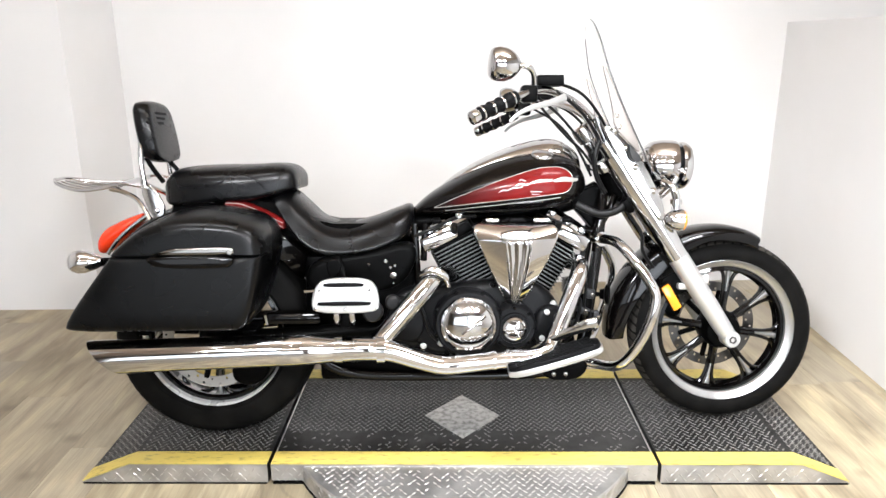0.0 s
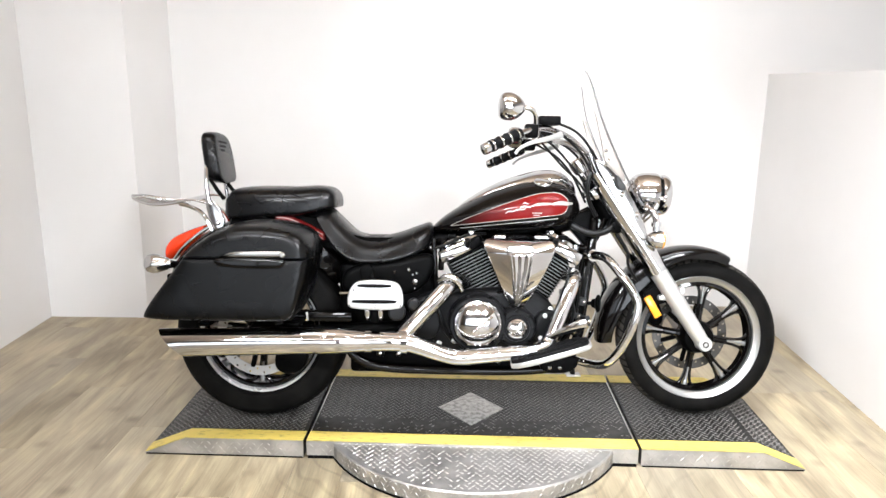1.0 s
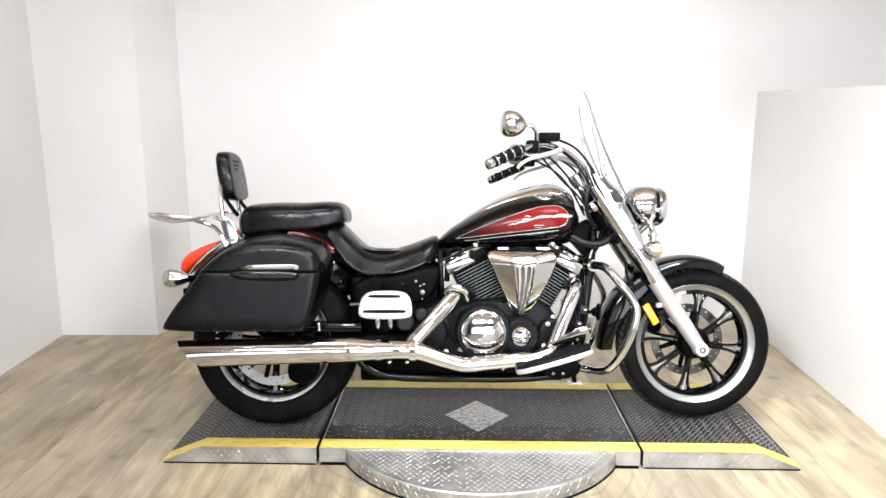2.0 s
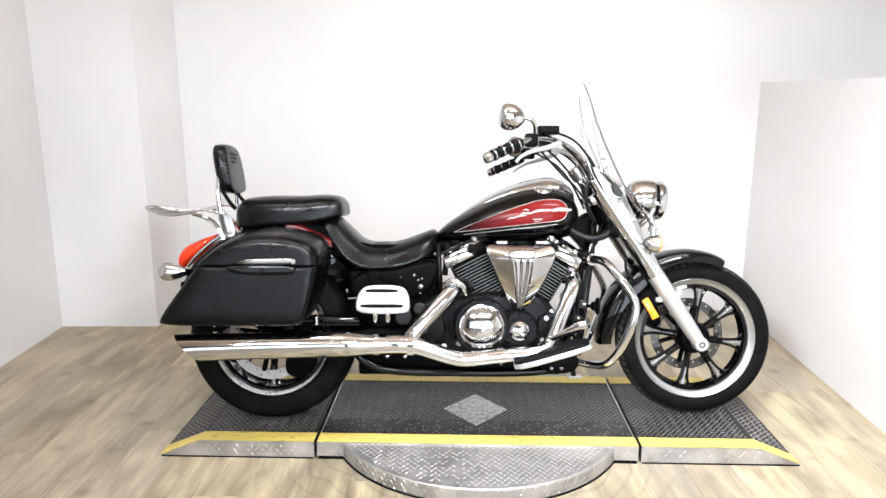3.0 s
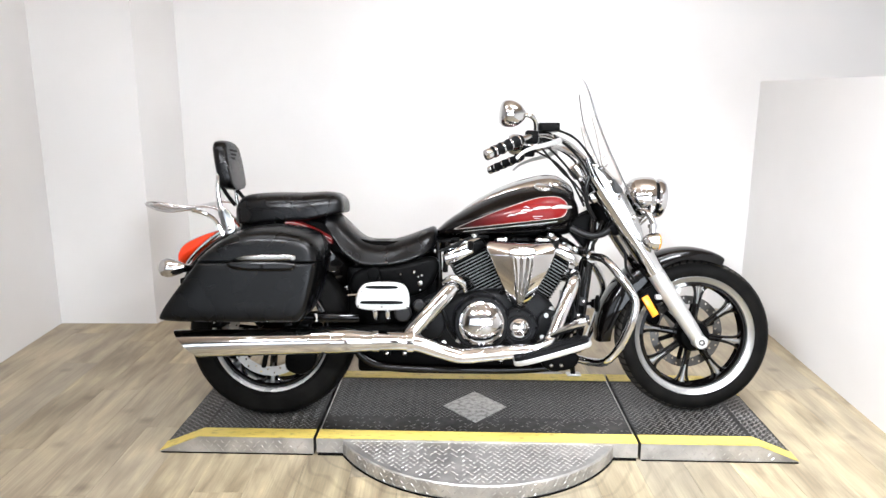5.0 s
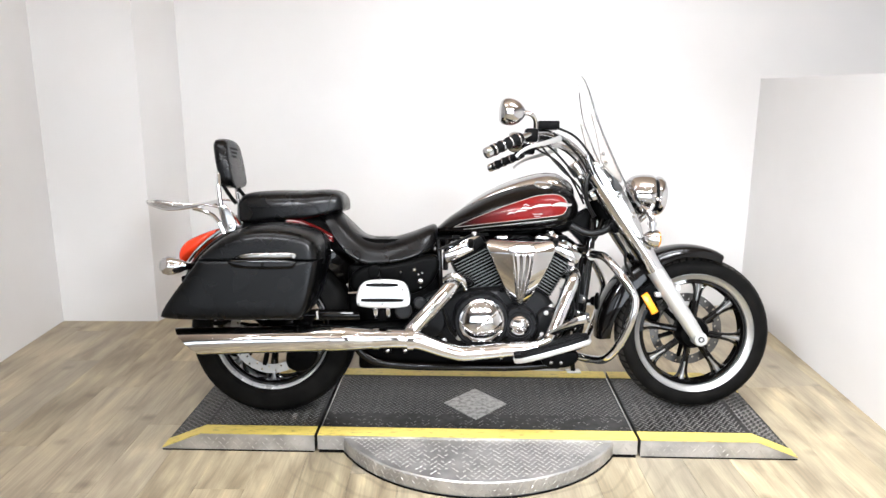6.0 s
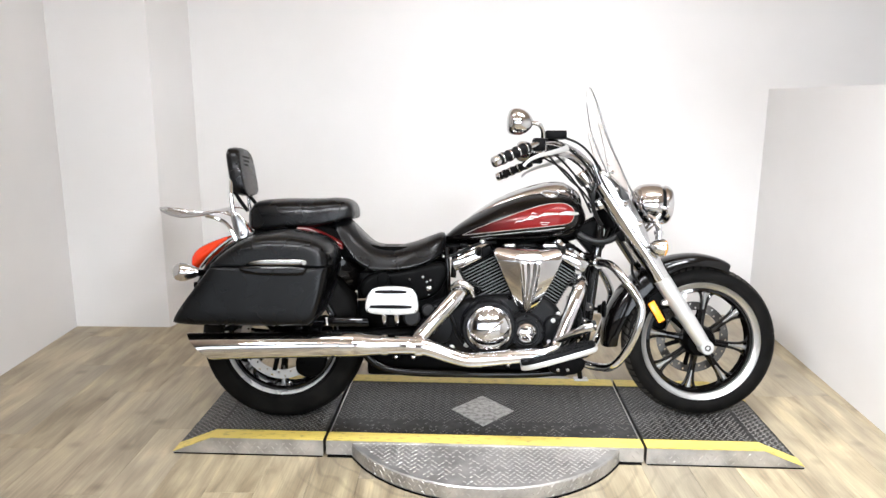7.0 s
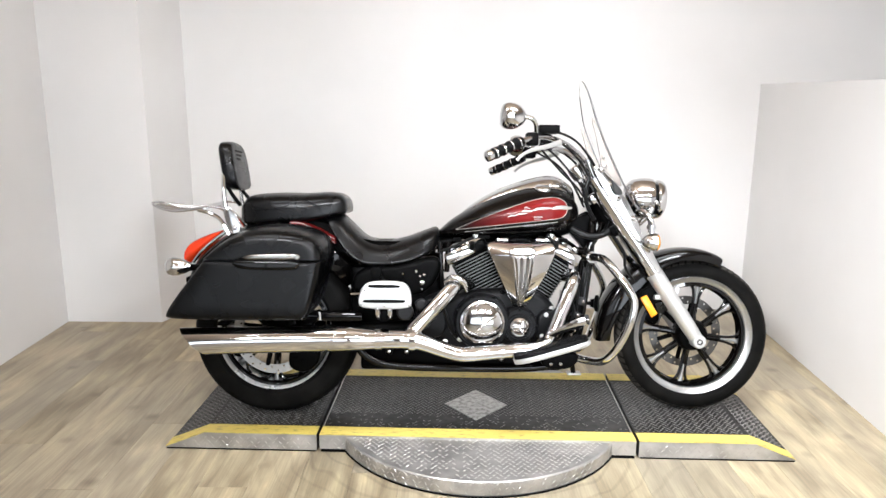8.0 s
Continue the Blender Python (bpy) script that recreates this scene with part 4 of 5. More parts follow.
for s in (-1, 1):
    sig = group("rear_turn_signal", "chrome bullet turn signal")
    part("bullet", lathe([(-0.045, 0.0), (-0.043, 0.022), (-0.036, 0.031), (-0.02, 0.036), (0.0, 0.034), (0.03, 0.024), (0.05, 0.013), (0.054, 0)], (-1.205, s * 0.235, 0.603), (1, 0, 0), 28), CHROME, sig)
    part("lens", lathe([(-0.052, 0.0), (-0.050, 0.016), (-0.045, 0.024), (-0.040, 0.029)], (-1.205, s * 0.235, 0.603), (1, 0, 0), 24), SILVER, sig)
    part("stem", tube([(-1.185, s * 0.23, 0.600), (-1.15, s * 0.17, 0.595), (-1.13, s * 0.07, 0.60)], [0.016, 0.013, 0.014], 10), ENGINE, sig)

# ---- backrest and rack ----
sissy = group("backrest", "chrome passenger backrest with black pad")
pad = resample([(-0.118, 0.930), (-0.085, 0.900), (0.085, 0.900), (0.118, 0.930), (0.116, 1.05), (0.085, 1.100), (-0.085, 1.100), (-0.116, 1.05)], 48, 2)
rings = []
for dx, d in ((0, 0.022), (0.003, 0.010), (0.010, 0.002), (0.026, 0.0), (0.042, 0.001), (0.052, 0.005), (0.056, 0.012), (0.057, 0.022)):
    rings.append([(-1.092 + dx + 0.17 * (1.06 - p[1]), p[0], p[1]) for p in inset(pad, d)])
PAD = part("pad", loft(rings), VINYL, sissy, "black vinyl backrest pad")
for k in range(3):
    z = 1.060 - 0.016 * k
    x = -1.092 + 0.0565 + 0.17 * (1.06 - z)
    part("emblem_bar", box((x - 0.002, -0.05, z - 0.004), (x + 0.002, 0.04 - 0.02 * k, z + 0.004)), RUBBER_PAD, PAD)
for s in (-1, 1):
    part("upright", tube([(-1.046, s * 0.128, 0.78), (-1.062, s * 0.120, 0.88), (-1.066, s * 0.105, 0.965)], 0.0088, 12), CHROME, sissy)
    part("strut", tube([(-1.058, s * 0.09, 0.915), (-1.03, s * 0.10, 0.875), (-1.0, s * 0.11, 0.84)], 0.008, 8), ENGINE, sissy)
    bm = pillow(resample([(-1.070, 0.836), (-1.020, 0.832), (-0.980, 0.738), (-1.034, 0.718)], 24, 1), s * 0.128, s * 0.140, 0.004)
    part("side_plate", bm, POLISH, sissy, "flat chrome side plate")
    for x, z in ((-1.045, 0.825), (-1.015, 0.75)):
        part("bolt", lathe([(0, 0.010), (0.006, 0.009), (0.009, 0.0)], (x, s * 0.140, z), (0, s, 0), 12), CHROME, sissy)
rack = group("luggage_rack", "flat chrome luggage rack")


def rack_at(x, y):
    """A point of the rack: it dips behind the backrest and sweeps up to its tip, a little lower on the right side."""
    z = float(np.interp(x, (-1.40, -1.36, -1.31, -1.26, -1.19, -1.13, -1.055), (0.857, 0.845, 0.834, 0.830, 0.840, 0.852, 0.838)))
    return (x + 0.012, y, z + 0.075 * (y - 0.11))


for s in (-1, 1):
    part("rail", tube([rack_at(x, s * y) for x, y in ((-1.055, 0.130), (-1.13, 0.130), (-1.20, 0.128), (-1.27, 0.118), (-1.33, 0.098), (-1.375, 0.068), (-1.398, 0.030))], 0.0046, 10), CHROME, rack)
part("rail", tube([rack_at(-1.398, y) for y in (-0.030, 0.0, 0.030)], 0.0055, 10), CHROME, rack)
for y in (-0.085, -0.045, 0.0, 0.045, 0.085):
    part("slat", tube([rack_at(x, y * k) for x, k in ((-1.15, 1.0), (-1.21, 1.0), (-1.27, 0.95), (-1.33, 0.85), (-1.378, 0.62))], 0.0030, 8, flat=0.7), CHROME, rack)
part("crossbar", tube([rack_at(-1.15, y) for y in (-0.130, 0, 0.130)], 0.009, 8), CHROME, rack)
for s in (-1, 1):
    part("brace", tube([(-1.165, s * 0.124, 0.826 + 0.006 * s), (-1.125, s * 0.126, 0.810), (-1.075, s * 0.130, 0.782), (-1.040, s * 0.134, 0.722)], 0.008, 8), CHROME, rack)


# ---- engine ----
ENG = group("engine", "black V-twin engine with chrome covers")
case = resample([(-0.20, 0.30), (-0.12, 0.262), (0.16, 0.262), (0.26, 0.30), (0.285, 0.38), (0.25, 0.47), (0.17, 0.52), (0.02, 0.52), (-0.13, 0.50), (-0.22, 0.46), (-0.235, 0.38)], 60, 2)
part("crankcase", pillow(case, -0.165, 0.165, 0.03), CASE, ENG)
part("gearbox", pillow(resample([(-0.30, 0.30), (-0.14, 0.28), (-0.13, 0.50), (-0.24, 0.50), (-0.31, 0.42)], 40, 2), -0.14, 0.14, 0.025), CASE, ENG)
# clutch cover: black casting, chrome dome cut flat at its foot
D = (-0.034, -0.20, 0.397)
cover = part("clutch_cover", lathe([(0.0, 0.110), (0.03, 0.108), (0.046, 0.104), (0.052, 0.098), (0.052, 0.0)], D, (0, -1, 0), 56), CASE, ENG)
bm = lathe([(0.046, 0.090), (0.060, 0.089), (0.066, 0.085), (0.068, 0.078), (0.064, 0.074), (0.071, 0.062), (0.079, 0.034), (0.082, 0.0)], D, (0, -1, 0), 56)
for v in bm.verts:
    v.co.z = max(v.co.z, D[2] - 0.076)
part("chrome_dome", bm, CHROME, cover, "polished chrome dome")
part("dome_bar", tube([(-0.055, -0.279, 0.372), (-0.02, -0.281, 0.40), (0.018, -0.276, 0.428)], 0.004, 8), CHROME, cover)
for k in range(7):
    a = radians(20 + 45 * k)
    part("bolt", lathe([(0, 0.008), (0.008, 0.008), (0.010, 0.005), (0.010, 0)], (D[0] + 0.104 * math.cos(a), -0.238, D[2] + 0.104 * math.sin(a)), (0, -1, 0), 8), ENGINE, cover)
for k in range(14):
    a = 2 * math.pi * k / 14
    if math.sin(a) > -0.75:
        part("dome_rivet", lathe([(0, 0.004), (0.003, 0.003), (0.004, 0)], (D[0] + 0.0815 * math.cos(a), -0.267, D[2] + 0.0815 * math.sin(a)), (0, -1, 0), 8), CHROME, cover)
S2 = (0.110, -0.19, 0.381)
oil = part("oil_filter_cover", lathe([(0.0, 0.075), (0.04, 0.072), (0.050, 0.064), (0.050, 0.050), (0.058, 0.047), (0.058, 0.040), (0.052, 0.036)], S2, (0, -1, 0), 44), CASE, ENG)
part("chrome_cap", lathe([(0.050, 0.037), (0.064, 0.036), (0.068, 0.030), (0.062, 0.026), (0.066, 0.012), (0.067, 0)], S2, (0, -1, 0), 36), CHROME, oil, "round chrome cap")
for k in range(3):
    part("cap_rib", box((-0.003, -0.259, 0.0), (0.003, -0.252, 0.030), 0.001, m=pose(S2[0], 0, S2[2], 0, 30 + 120 * k, 0)), CHROME, oil)
for k in range(8):
    a = 2 * math.pi * k / 8
    part("bolt", lathe([(0, 0.006), (0.006, 0.006), (0.008, 0)], (S2[0] + 0.064 * math.cos(a), -0.238, S2[2] + 0.064 * math.sin(a)), (0, -1, 0), 8), ENGINE, oil)
# front casting between the case and the header
part("front_cover", pillow(resample([(0.17, 0.30), (0.29, 0.31), (0.30, 0.40), (0.24, 0.45), (0.18, 0.42)], 32, 2), -0.19, -0.10, 0.018), CASE, ENG)
for x, z in ((0.205, 0.335), (0.255, 0.335), (0.272, 0.39), (0.22, 0.42)):
    part("bolt", lathe([(0, 0.009), (0.010, 0.009), (0.012, 0)], (x, -0.188, z), (0, -1, 0), 8), SILVER, ENG)


def cylinder(base, lean, chrome_side):
    """A finned barrel from base (x, z), leaning by degrees in the side view."""
    c = group("cylinder", "black finned cylinder with bright fin edges", ENG)
    ob_m = Matrix.Translation((base[0], 0, base[1])) @ Matrix.Rotation(radians(lean), 4, "Y")
    def put(bm):
        bmesh.ops.transform(bm, matrix=ob_m, verts=bm.verts)
        return bm
    part("barrel", put(box((-0.079, -0.118, -0.02), (0.079, 0.118, 0.2), 0.02)), ENGINE, c)
    out = [np.array((x, y)) for x, y in soften([(-0.070, -0.128), (0.070, -0.128), (0.086, -0.10), (0.086, 0.10), (0.070, 0.128), (-0.070, 0.128), (-0.086, 0.10), (-0.086, -0.10)], 1)]
    n = 16
    fin = edge = None
    for k in range(n):
        z = -0.003 + 0.0125 * k
        m = ob_m @ Matrix.Translation((0, 0, z))
        if fin is None:
            fin = part("fin", loft([[(p[0], p[1], h) for p in o] for o, h in ((inset(out, 0.002), -0.0026), (out, -0.0018), (out, 0.0014), (inset(out, 0.0016), 0.0018))]), ENGINE, c).data
            ob = c.children[-1]
            ob.matrix_basis = m
            e = part("fin_edge", loft([[(x, y, h) for x, y in ((-0.072, -0.1300), (0.072, -0.1300), (0.072, -0.1265), (-0.072, -0.1265))] for h in (-0.0008, 0.0016)]), FIN_EDGE, c)
            edge = e.data
            e.matrix_basis = m
        else:
            for name, data in (("fin", fin), ("fin_edge", edge)):
                ob = new(name, data)
                ob.parent, ob.matrix_basis = c, m
    # push-rod tubes hidden behind, then the head
    head = part("head", put(loft([[(p[0] * k, p[1] * k, h) for p in out] for h, k in ((0.198, 0.98), (0.204, 1.0), (0.232, 0.98), (0.238, 0.9))])), ENGINE, c)
    cov = [np.array((x, y)) for x, y in soften([(-0.080, -0.105), (-0.03, -0.122), (0.03, -0.122), (0.080, -0.105), (0.080, 0.105), (-0.080, 0.105)], 1)]
    part("rocker_cover", put(loft([[(p[0] * k, p[1] * k, h) for p in cov] for h, k in ((0.232, 1.0), (0.240, 1.04), (0.262, 1.0), (0.276, 0.84), (0.280, 0.62))])), CHROME, c, "chrome rocker cover")
    for x in (-0.055, 0.0, 0.055):
        part("head_bolt", put(lathe([(0, 0.011), (0.010, 0.011), (0.013, 0.007), (0.014, 0)], (x, -0.116, 0.258), (0, -0.85, 0.5), 10)), CHROME, c)
    s = chrome_side
    part("head_cover", put(box((s * 0.034 - 0.062, -0.140, 0.200), (s * 0.034 + 0.062, -0.06, 0.250), 0.010)), CHROME, c, "chrome head side cover")
    part("spark_cap", put(tube([(-s * 0.02, -0.12, 0.222), (-s * 0.02, -0.150, 0.226), (-s * 0.03, -0.165, 0.245)], 0.011, 10)), CABLE, c)
    return c


cylinder((0.012, 0.468), -27, -1)
cylinder((0.158, 0.480), 31.5, 1)

# bolts, ribs and small covers on the cases
for k, (x, z) in enumerate(((-0.205, 0.45), (-0.150, 0.485), (-0.215, 0.36), (-0.175, 0.305), (-0.10, 0.278), (0.02, 0.276), (0.10, 0.280), (0.20, 0.30), (0.262, 0.36), (0.245, 0.44), (0.165, 0.49), (0.05, 0.505))):
    part("case_bolt", lathe([(-0.004, 0.011), (0.006, 0.010), (0.008, 0.006), (0.011, 0.006), (0.012, 0)], (x, -0.160, z), (0, -1, 0), 10), SILVER if k % 3 == 0 else ENGINE, ENG)
for k in range(5):
    part("case_rib", box((-0.235 + 0.016 * k, -0.156, 0.315), (-0.229 + 0.016 * k, -0.140, 0.46 - 0.01 * k), 0.002), ENGINE, ENG)
part("sprocket_cover", pillow(resample([(-0.30, 0.33), (-0.20, 0.315), (-0.165, 0.36), (-0.17, 0.44), (-0.22, 0.475), (-0.29, 0.45)], 36, 2), -0.135, -0.172, 0.012), CASE, ENG)
part("oil_line", tube([(-0.20, -0.175, 0.47), (-0.175, -0.185, 0.42), (-0.155, -0.18, 0.36), (-0.125, -0.17, 0.32)], 0.007, 8), CABLE, ENG)
part("oil_fitting", lathe([(0, 0.010), (0.02, 0.010), (0.024, 0.006)], (-0.122, -0.165, 0.318), (0.3, -1, 0), 10), SILVER, ENG)
part("wire_loom", tube([(0.27, -0.12, 0.33), (0.315, -0.13, 0.40), (0.335, -0.12, 0.52), (0.36, -0.09, 0.64)], 0.008, 8), CABLE, ENG)
part("wire_loom", tube([(0.30, -0.10, 0.30), (0.345, -0.115, 0.37), (0.37, -0.11, 0.50), (0.385, -0.10, 0.60)], 0.006, 8), CABLE, ENG)
part("plug_lead", tube([(0.03, -0.155, 0.655), (0.06, -0.165, 0.69), (0.10, -0.14, 0.715)], 0.0045, 8), CABLE, ENG)
part("plug_lead", tube([(0.245, -0.155, 0.66), (0.26, -0.165, 0.70), (0.22, -0.14, 0.722)], 0.0045, 8), CABLE, ENG)

# V-shaped chrome air box cover
air = group("air_cleaner_cover", "chrome V-shaped air cleaner cover", ENG)
VZ = (0.443, 0.450, 0.462, 0.500, 0.545, 0.595, 0.635, 0.655, 0.664, 0.678, 0.692, 0.702, 0.707)
VL = (0.104, 0.094, 0.086, 0.064, 0.041, 0.018, 0.000, -0.010, -0.014, -0.018, -0.017, -0.010, 0.002)
VR = (0.119, 0.129, 0.139, 0.166, 0.195, 0.222, 0.240, 0.248, 0.251, 0.252, 0.249, 0.240, 0.228)
VD = (0.006, 0.020, 0.029, 0.040, 0.048, 0.054, 0.058, 0.060, 0.057, 0.047, 0.033, 0.018, 0.004)
rings = []
for z, l, r, d in spline(list(zip(VZ, VL, VR, VD)), 3):
    ring = []
    low = min(1.0, max(0.0, (0.668 - z) / 0.015))
    for k in range(61):
        u = 2 * k / 60 - 1
        a = abs(u)
        panel = 0.55 + 0.45 * (1 - a) / 0.66 if a > 0.34 else 1.0
        rim = 1.0 if a < 0.94 else math.sqrt(max(1 - ((a - 0.94) / 0.06) ** 2, 0))
        column = 0.0055 * low * (1 if a < 0.30 else max(0.0, (0.36 - a) / 0.06))
        flute = 0.0030 * low * math.cos(a / 0.30 * 3 * math.pi) if a < 0.30 else 0.0
        ring.append((l + (r - l) * (u + 1) / 2, -0.196 - d * panel * rim - column - flute, z))
    rings.append(ring + [(r, -0.152, z), (l, -0.152, z)])
part("shell", loft(rings), CHROME, air)
bm = pillow(resample([(0.062, 0.655), (0.170, 0.655), (0.166, 0.688), (0.068, 0.688)], 28, 1), -0.225, -0.263, 0.006)
part("badge", bm, POLISH, air)
for side, line in ((-1, VL), (1, VR)):
    for k in range(7):
        z = 0.456 + 0.0085 * k
        part("bead", lathe([(0, 0.0034), (0.003, 0.003), (0.004, 0)], (float(np.interp(z, VZ, line)) - side * 0.004, -0.208 - 0.0020 * k, z), (side * 0.5, -1, 0), 8), CHROME, air)
for x in (0.082, 0.148):
    part("badge_stud", lathe([(0, 0.004), (0.003, 0.003), (0.004, 0)], (x, -0.263, 0.672), (0, -1, 0), 8), CHROME, air)

# intake and wiring mass behind the V and under the tank
part("intake", box((0.02, -0.10, 0.55), (0.20, 0.10, 0.715), 0.03), ENGINE, ENG)
part("frame_spine", tube([(-0.22, 0, 0.69), (0.05, 0, 0.712), (0.30, 0, 0.75), (0.42, 0, 0.80)], 0.030, 10), ENGINE, BIKE)
for x0, z0, x1, z1 in ((-0.20, 0.70, -0.19, 0.50), (-0.165, 0.70, -0.172, 0.58)):
    part("frame_tube", tube([(x0, -0.12, z0), ((x0 + x1) / 2, -0.125, (z0 + z1) / 2), (x1, -0.12, z1)], 0.011, 10), GLOSS, BIKE)
part("fuel_hose", tube([(-0.20, -0.13, 0.66), (-0.14, -0.14, 0.685), (-0.07, -0.12, 0.715), (0.0, -0.1, 0.72)], 0.006, 8), CABLE, BIKE)
for i, (x, w) in enumerate(((-0.13, 0.03), (0.05, 0.045), (0.13, 0.05), (0.21, 0.06), (0.29, 0.035))):
    part("clamp", box((x - w / 2, -0.150, 0.700), (x + w / 2, -0.120, 0.718), 0.005), CHROME if i % 2 else ENGINE, ENG)

# hoses, brackets and fittings ahead of the front cylinder
for pts, r in (([(0.300, -0.150, 0.500), (0.330, -0.165, 0.455), (0.325, -0.170, 0.400), (0.300, -0.165, 0.350)], 0.006),
               ([(0.345, -0.120, 0.560), (0.352, -0.150, 0.500), (0.345, -0.160, 0.440), (0.350, -0.150, 0.380)], 0.005),
               ([(0.400, -0.095, 0.610), (0.385, -0.130, 0.560), (0.372, -0.140, 0.490), (0.378, -0.120, 0.420)], 0.006)):
    part("hose", tube(pts, r, 8), CABLE, ENG)
for x, z, w, h, turn in ((0.345, 0.415, 0.040, 0.022, 20), (0.318, 0.375, 0.030, 0.018, -15), (0.365, 0.470, 0.028, 0.030, 10), (0.385, 0.395, 0.022, 0.040, -8)):
    part("bracket", box((-w / 2, -0.012, -h / 2), (w / 2, 0.012, h / 2), 0.004, m=pose(x, -0.155, z, 0, turn, 0)), PLASTIC, ENG)
    part("bolt", lathe([(0, 0.006), (0.005, 0.006), (0.007, 0)], (x + 0.004, -0.167, z), (0, -1, 0), 8), LATCH_METAL, ENG)
for x, z in ((0.292, 0.470), (0.300, 0.520), (0.335, 0.350)):
    part("fitting", lathe([(-0.012, 0.008), (0.0, 0.010), (0.012, 0.008), (0.016, 0.004)], (x, -0.150, z), (0.4, -1, 0.5), 10), LATCH_METAL, ENG)

# ---- frame ----
for s in (-1, 1):
    part("down_tube", tube([(0.43, s * 0.03, 0.80), (0.415, s * 0.065, 0.70), (0.392, s * 0.085, 0.52), (0.366, s * 0.095, 0.36), (0.33, s * 0.10, 0.240), (0.22, s * 0.105, 0.194), (-0.1, s * 0.11, 0.188), (-0.45, s * 0.11, 0.208), (-0.56, s * 0.11, 0.33)], 0.018, 12), GLOSS, BIKE, "gloss black frame tube")
part("neck", tube([(0.415, 0, 0.93), (0.46, 0, 0.84), (0.50, 0, 0.765)], 0.036, 16), ENGINE, BIKE)
part("neck_gusset", pillow(resample([(0.30, 0.77), (0.43, 0.83), (0.45, 0.74), (0.40, 0.66), (0.37, 0.70)], 28, 1), -0.035, 0.035, 0.008), ENGINE, BIKE)
part("frame_brace", tube([(0.30, -0.07, 0.70), (0.38, -0.06, 0.665), (0.43, -0.05, 0.70), (0.47, -0.03, 0.78)], 0.011, 10), GLOSS, BIKE)
part("hose", tube([(0.33, -0.09, 0.755), (0.40, -0.11, 0.725), (0.47, -0.10, 0.74), (0.50, -0.08, 0.79)], 0.013, 10), CABLE, BIKE)
part("belly_pan", box((-0.52, -0.105, 0.174), (0.30, 0.105, 0.27), 0.015), ENGINE, BIKE)
horn = group("horn", "round black horn")
part("shell", lathe([(-0.02, 0.0), (-0.02, 0.016), (-0.006, 0.020), (0.0, 0.034), (0.008, 0.036), (0.012, 0.030), (0.008, 0.012), (0.010, 0.0)], (0.442, -0.055, 0.447), (1, -0.35, 0), 28), ENGINE, horn)
part("bracket", box((0.395, -0.06, 0.44), (0.43, -0.05, 0.455), 0.002), ENGINE, horn)
# cooling-fin casting lit behind the header
part("regulator", box((0.318, -0.06, 0.435), (0.346, 0.06, 0.49), 0.006), DISC, BIKE, "finned aluminium regulator")
for k in range(6):
    part("fin", box((0.312, -0.066, 0.437 + 0.009 * k), (0.350, 0.066, 0.440 + 0.009 * k), 0.0008), ENGINE, ENG)

# crash bars
for s in (-1, 1):
    part("crash_bar", tube([(0.405, s * 0.075, 0.640), (0.445, s * 0.16, 0.638), (0.485, s * 0.22, 0.590), (0.530, s * 0.255, 0.520), (0.545, s * 0.262, 0.470), (0.530, s * 0.258, 0.395), (0.495, s * 0.235, 0.305), (0.455, s * 0.19, 0.240), (0.41, s * 0.12, 0.222), (0.36, s * 0.09, 0.228)], 0.0165, 14), CHROME, BIKE, "bent chrome crash bar")
    part("crash_bar_clamp", lathe([(-0.018, 0.024), (0.018, 0.024)], (0.41, s * 0.078, 0.640), (0.3, s, 0), 16), CHROME, BIKE)

# ---- exhaust ----
EXH = group("exhaust", "two-into-one chrome exhaust with slash-cut muffler")
part("front_header", tube([(0.305, -0.10, 0.565), (0.325, -0.16, 0.572), (0.315, -0.215, 0.545), (0.275, -0.25, 0.455), (0.232, -0.275, 0.360), (0.205, -0.295, 0.322), (0.165, -0.31, 0.308)], [0.024, 0.027, 0.028, 0.027, 0.027, 0.027, 0.027], 18), CHROME, EXH)
part("lower_pipe", tube([(0.215, -0.30, 0.328), (0.165, -0.315, 0.310), (0.06, -0.32, 0.303), (-0.04, -0.325, 0.294), (-0.115, -0.325, 0.290), (-0.185, -0.325, 0.308), (-0.27, -0.33, 0.338), (-0.34, -0.335, 0.347), (-0.45, -0.34, 0.347)], [0.025, 0.027, 0.027, 0.027, 0.028, 0.030, 0.033, 0.036, 0.037], 18), CHROME, EXH)
part("rear_header", tube([(-0.075, -0.12, 0.535), (-0.105, -0.19, 0.548), (-0.138, -0.238, 0.540), (-0.170, -0.264, 0.508), (-0.235, -0.295, 0.440), (-0.300, -0.318, 0.372), (-0.325, -0.325, 0.352)], [0.022, 0.026, 0.030, 0.031, 0.031, 0.031, 0.028], 18), CHROME, EXH)
part("header_cap", tube([(-0.180, -0.262, 0.556), (-0.145, -0.276, 0.573), (-0.108, -0.272, 0.556), (-0.094, -0.255, 0.520)], [0.008, 0.013, 0.013, 0.009], 10), CHROME, EXH)
for x, z in ((-0.30, 0.345), (-0.425, 0.347), (-0.50, 0.348)):
    part("pipe_clamp", lathe([(-0.012, 0.036), (-0.012, 0.042), (0.012, 0.042), (0.012, 0.036)], (x, -0.335, z), (1, 0.05, -0.02), 24), CHROME, EXH)
for x, z, w in ((0.12, 0.305, 0.030), (0.04, 0.302, 0.030), (-0.07, 0.291, 0.030)):
    part("shield_clamp", lathe([(-0.004, 0.030), (0.004, 0.030)], (x, -0.322, z), (1, 0, 0.06), 20), CHROME, EXH)
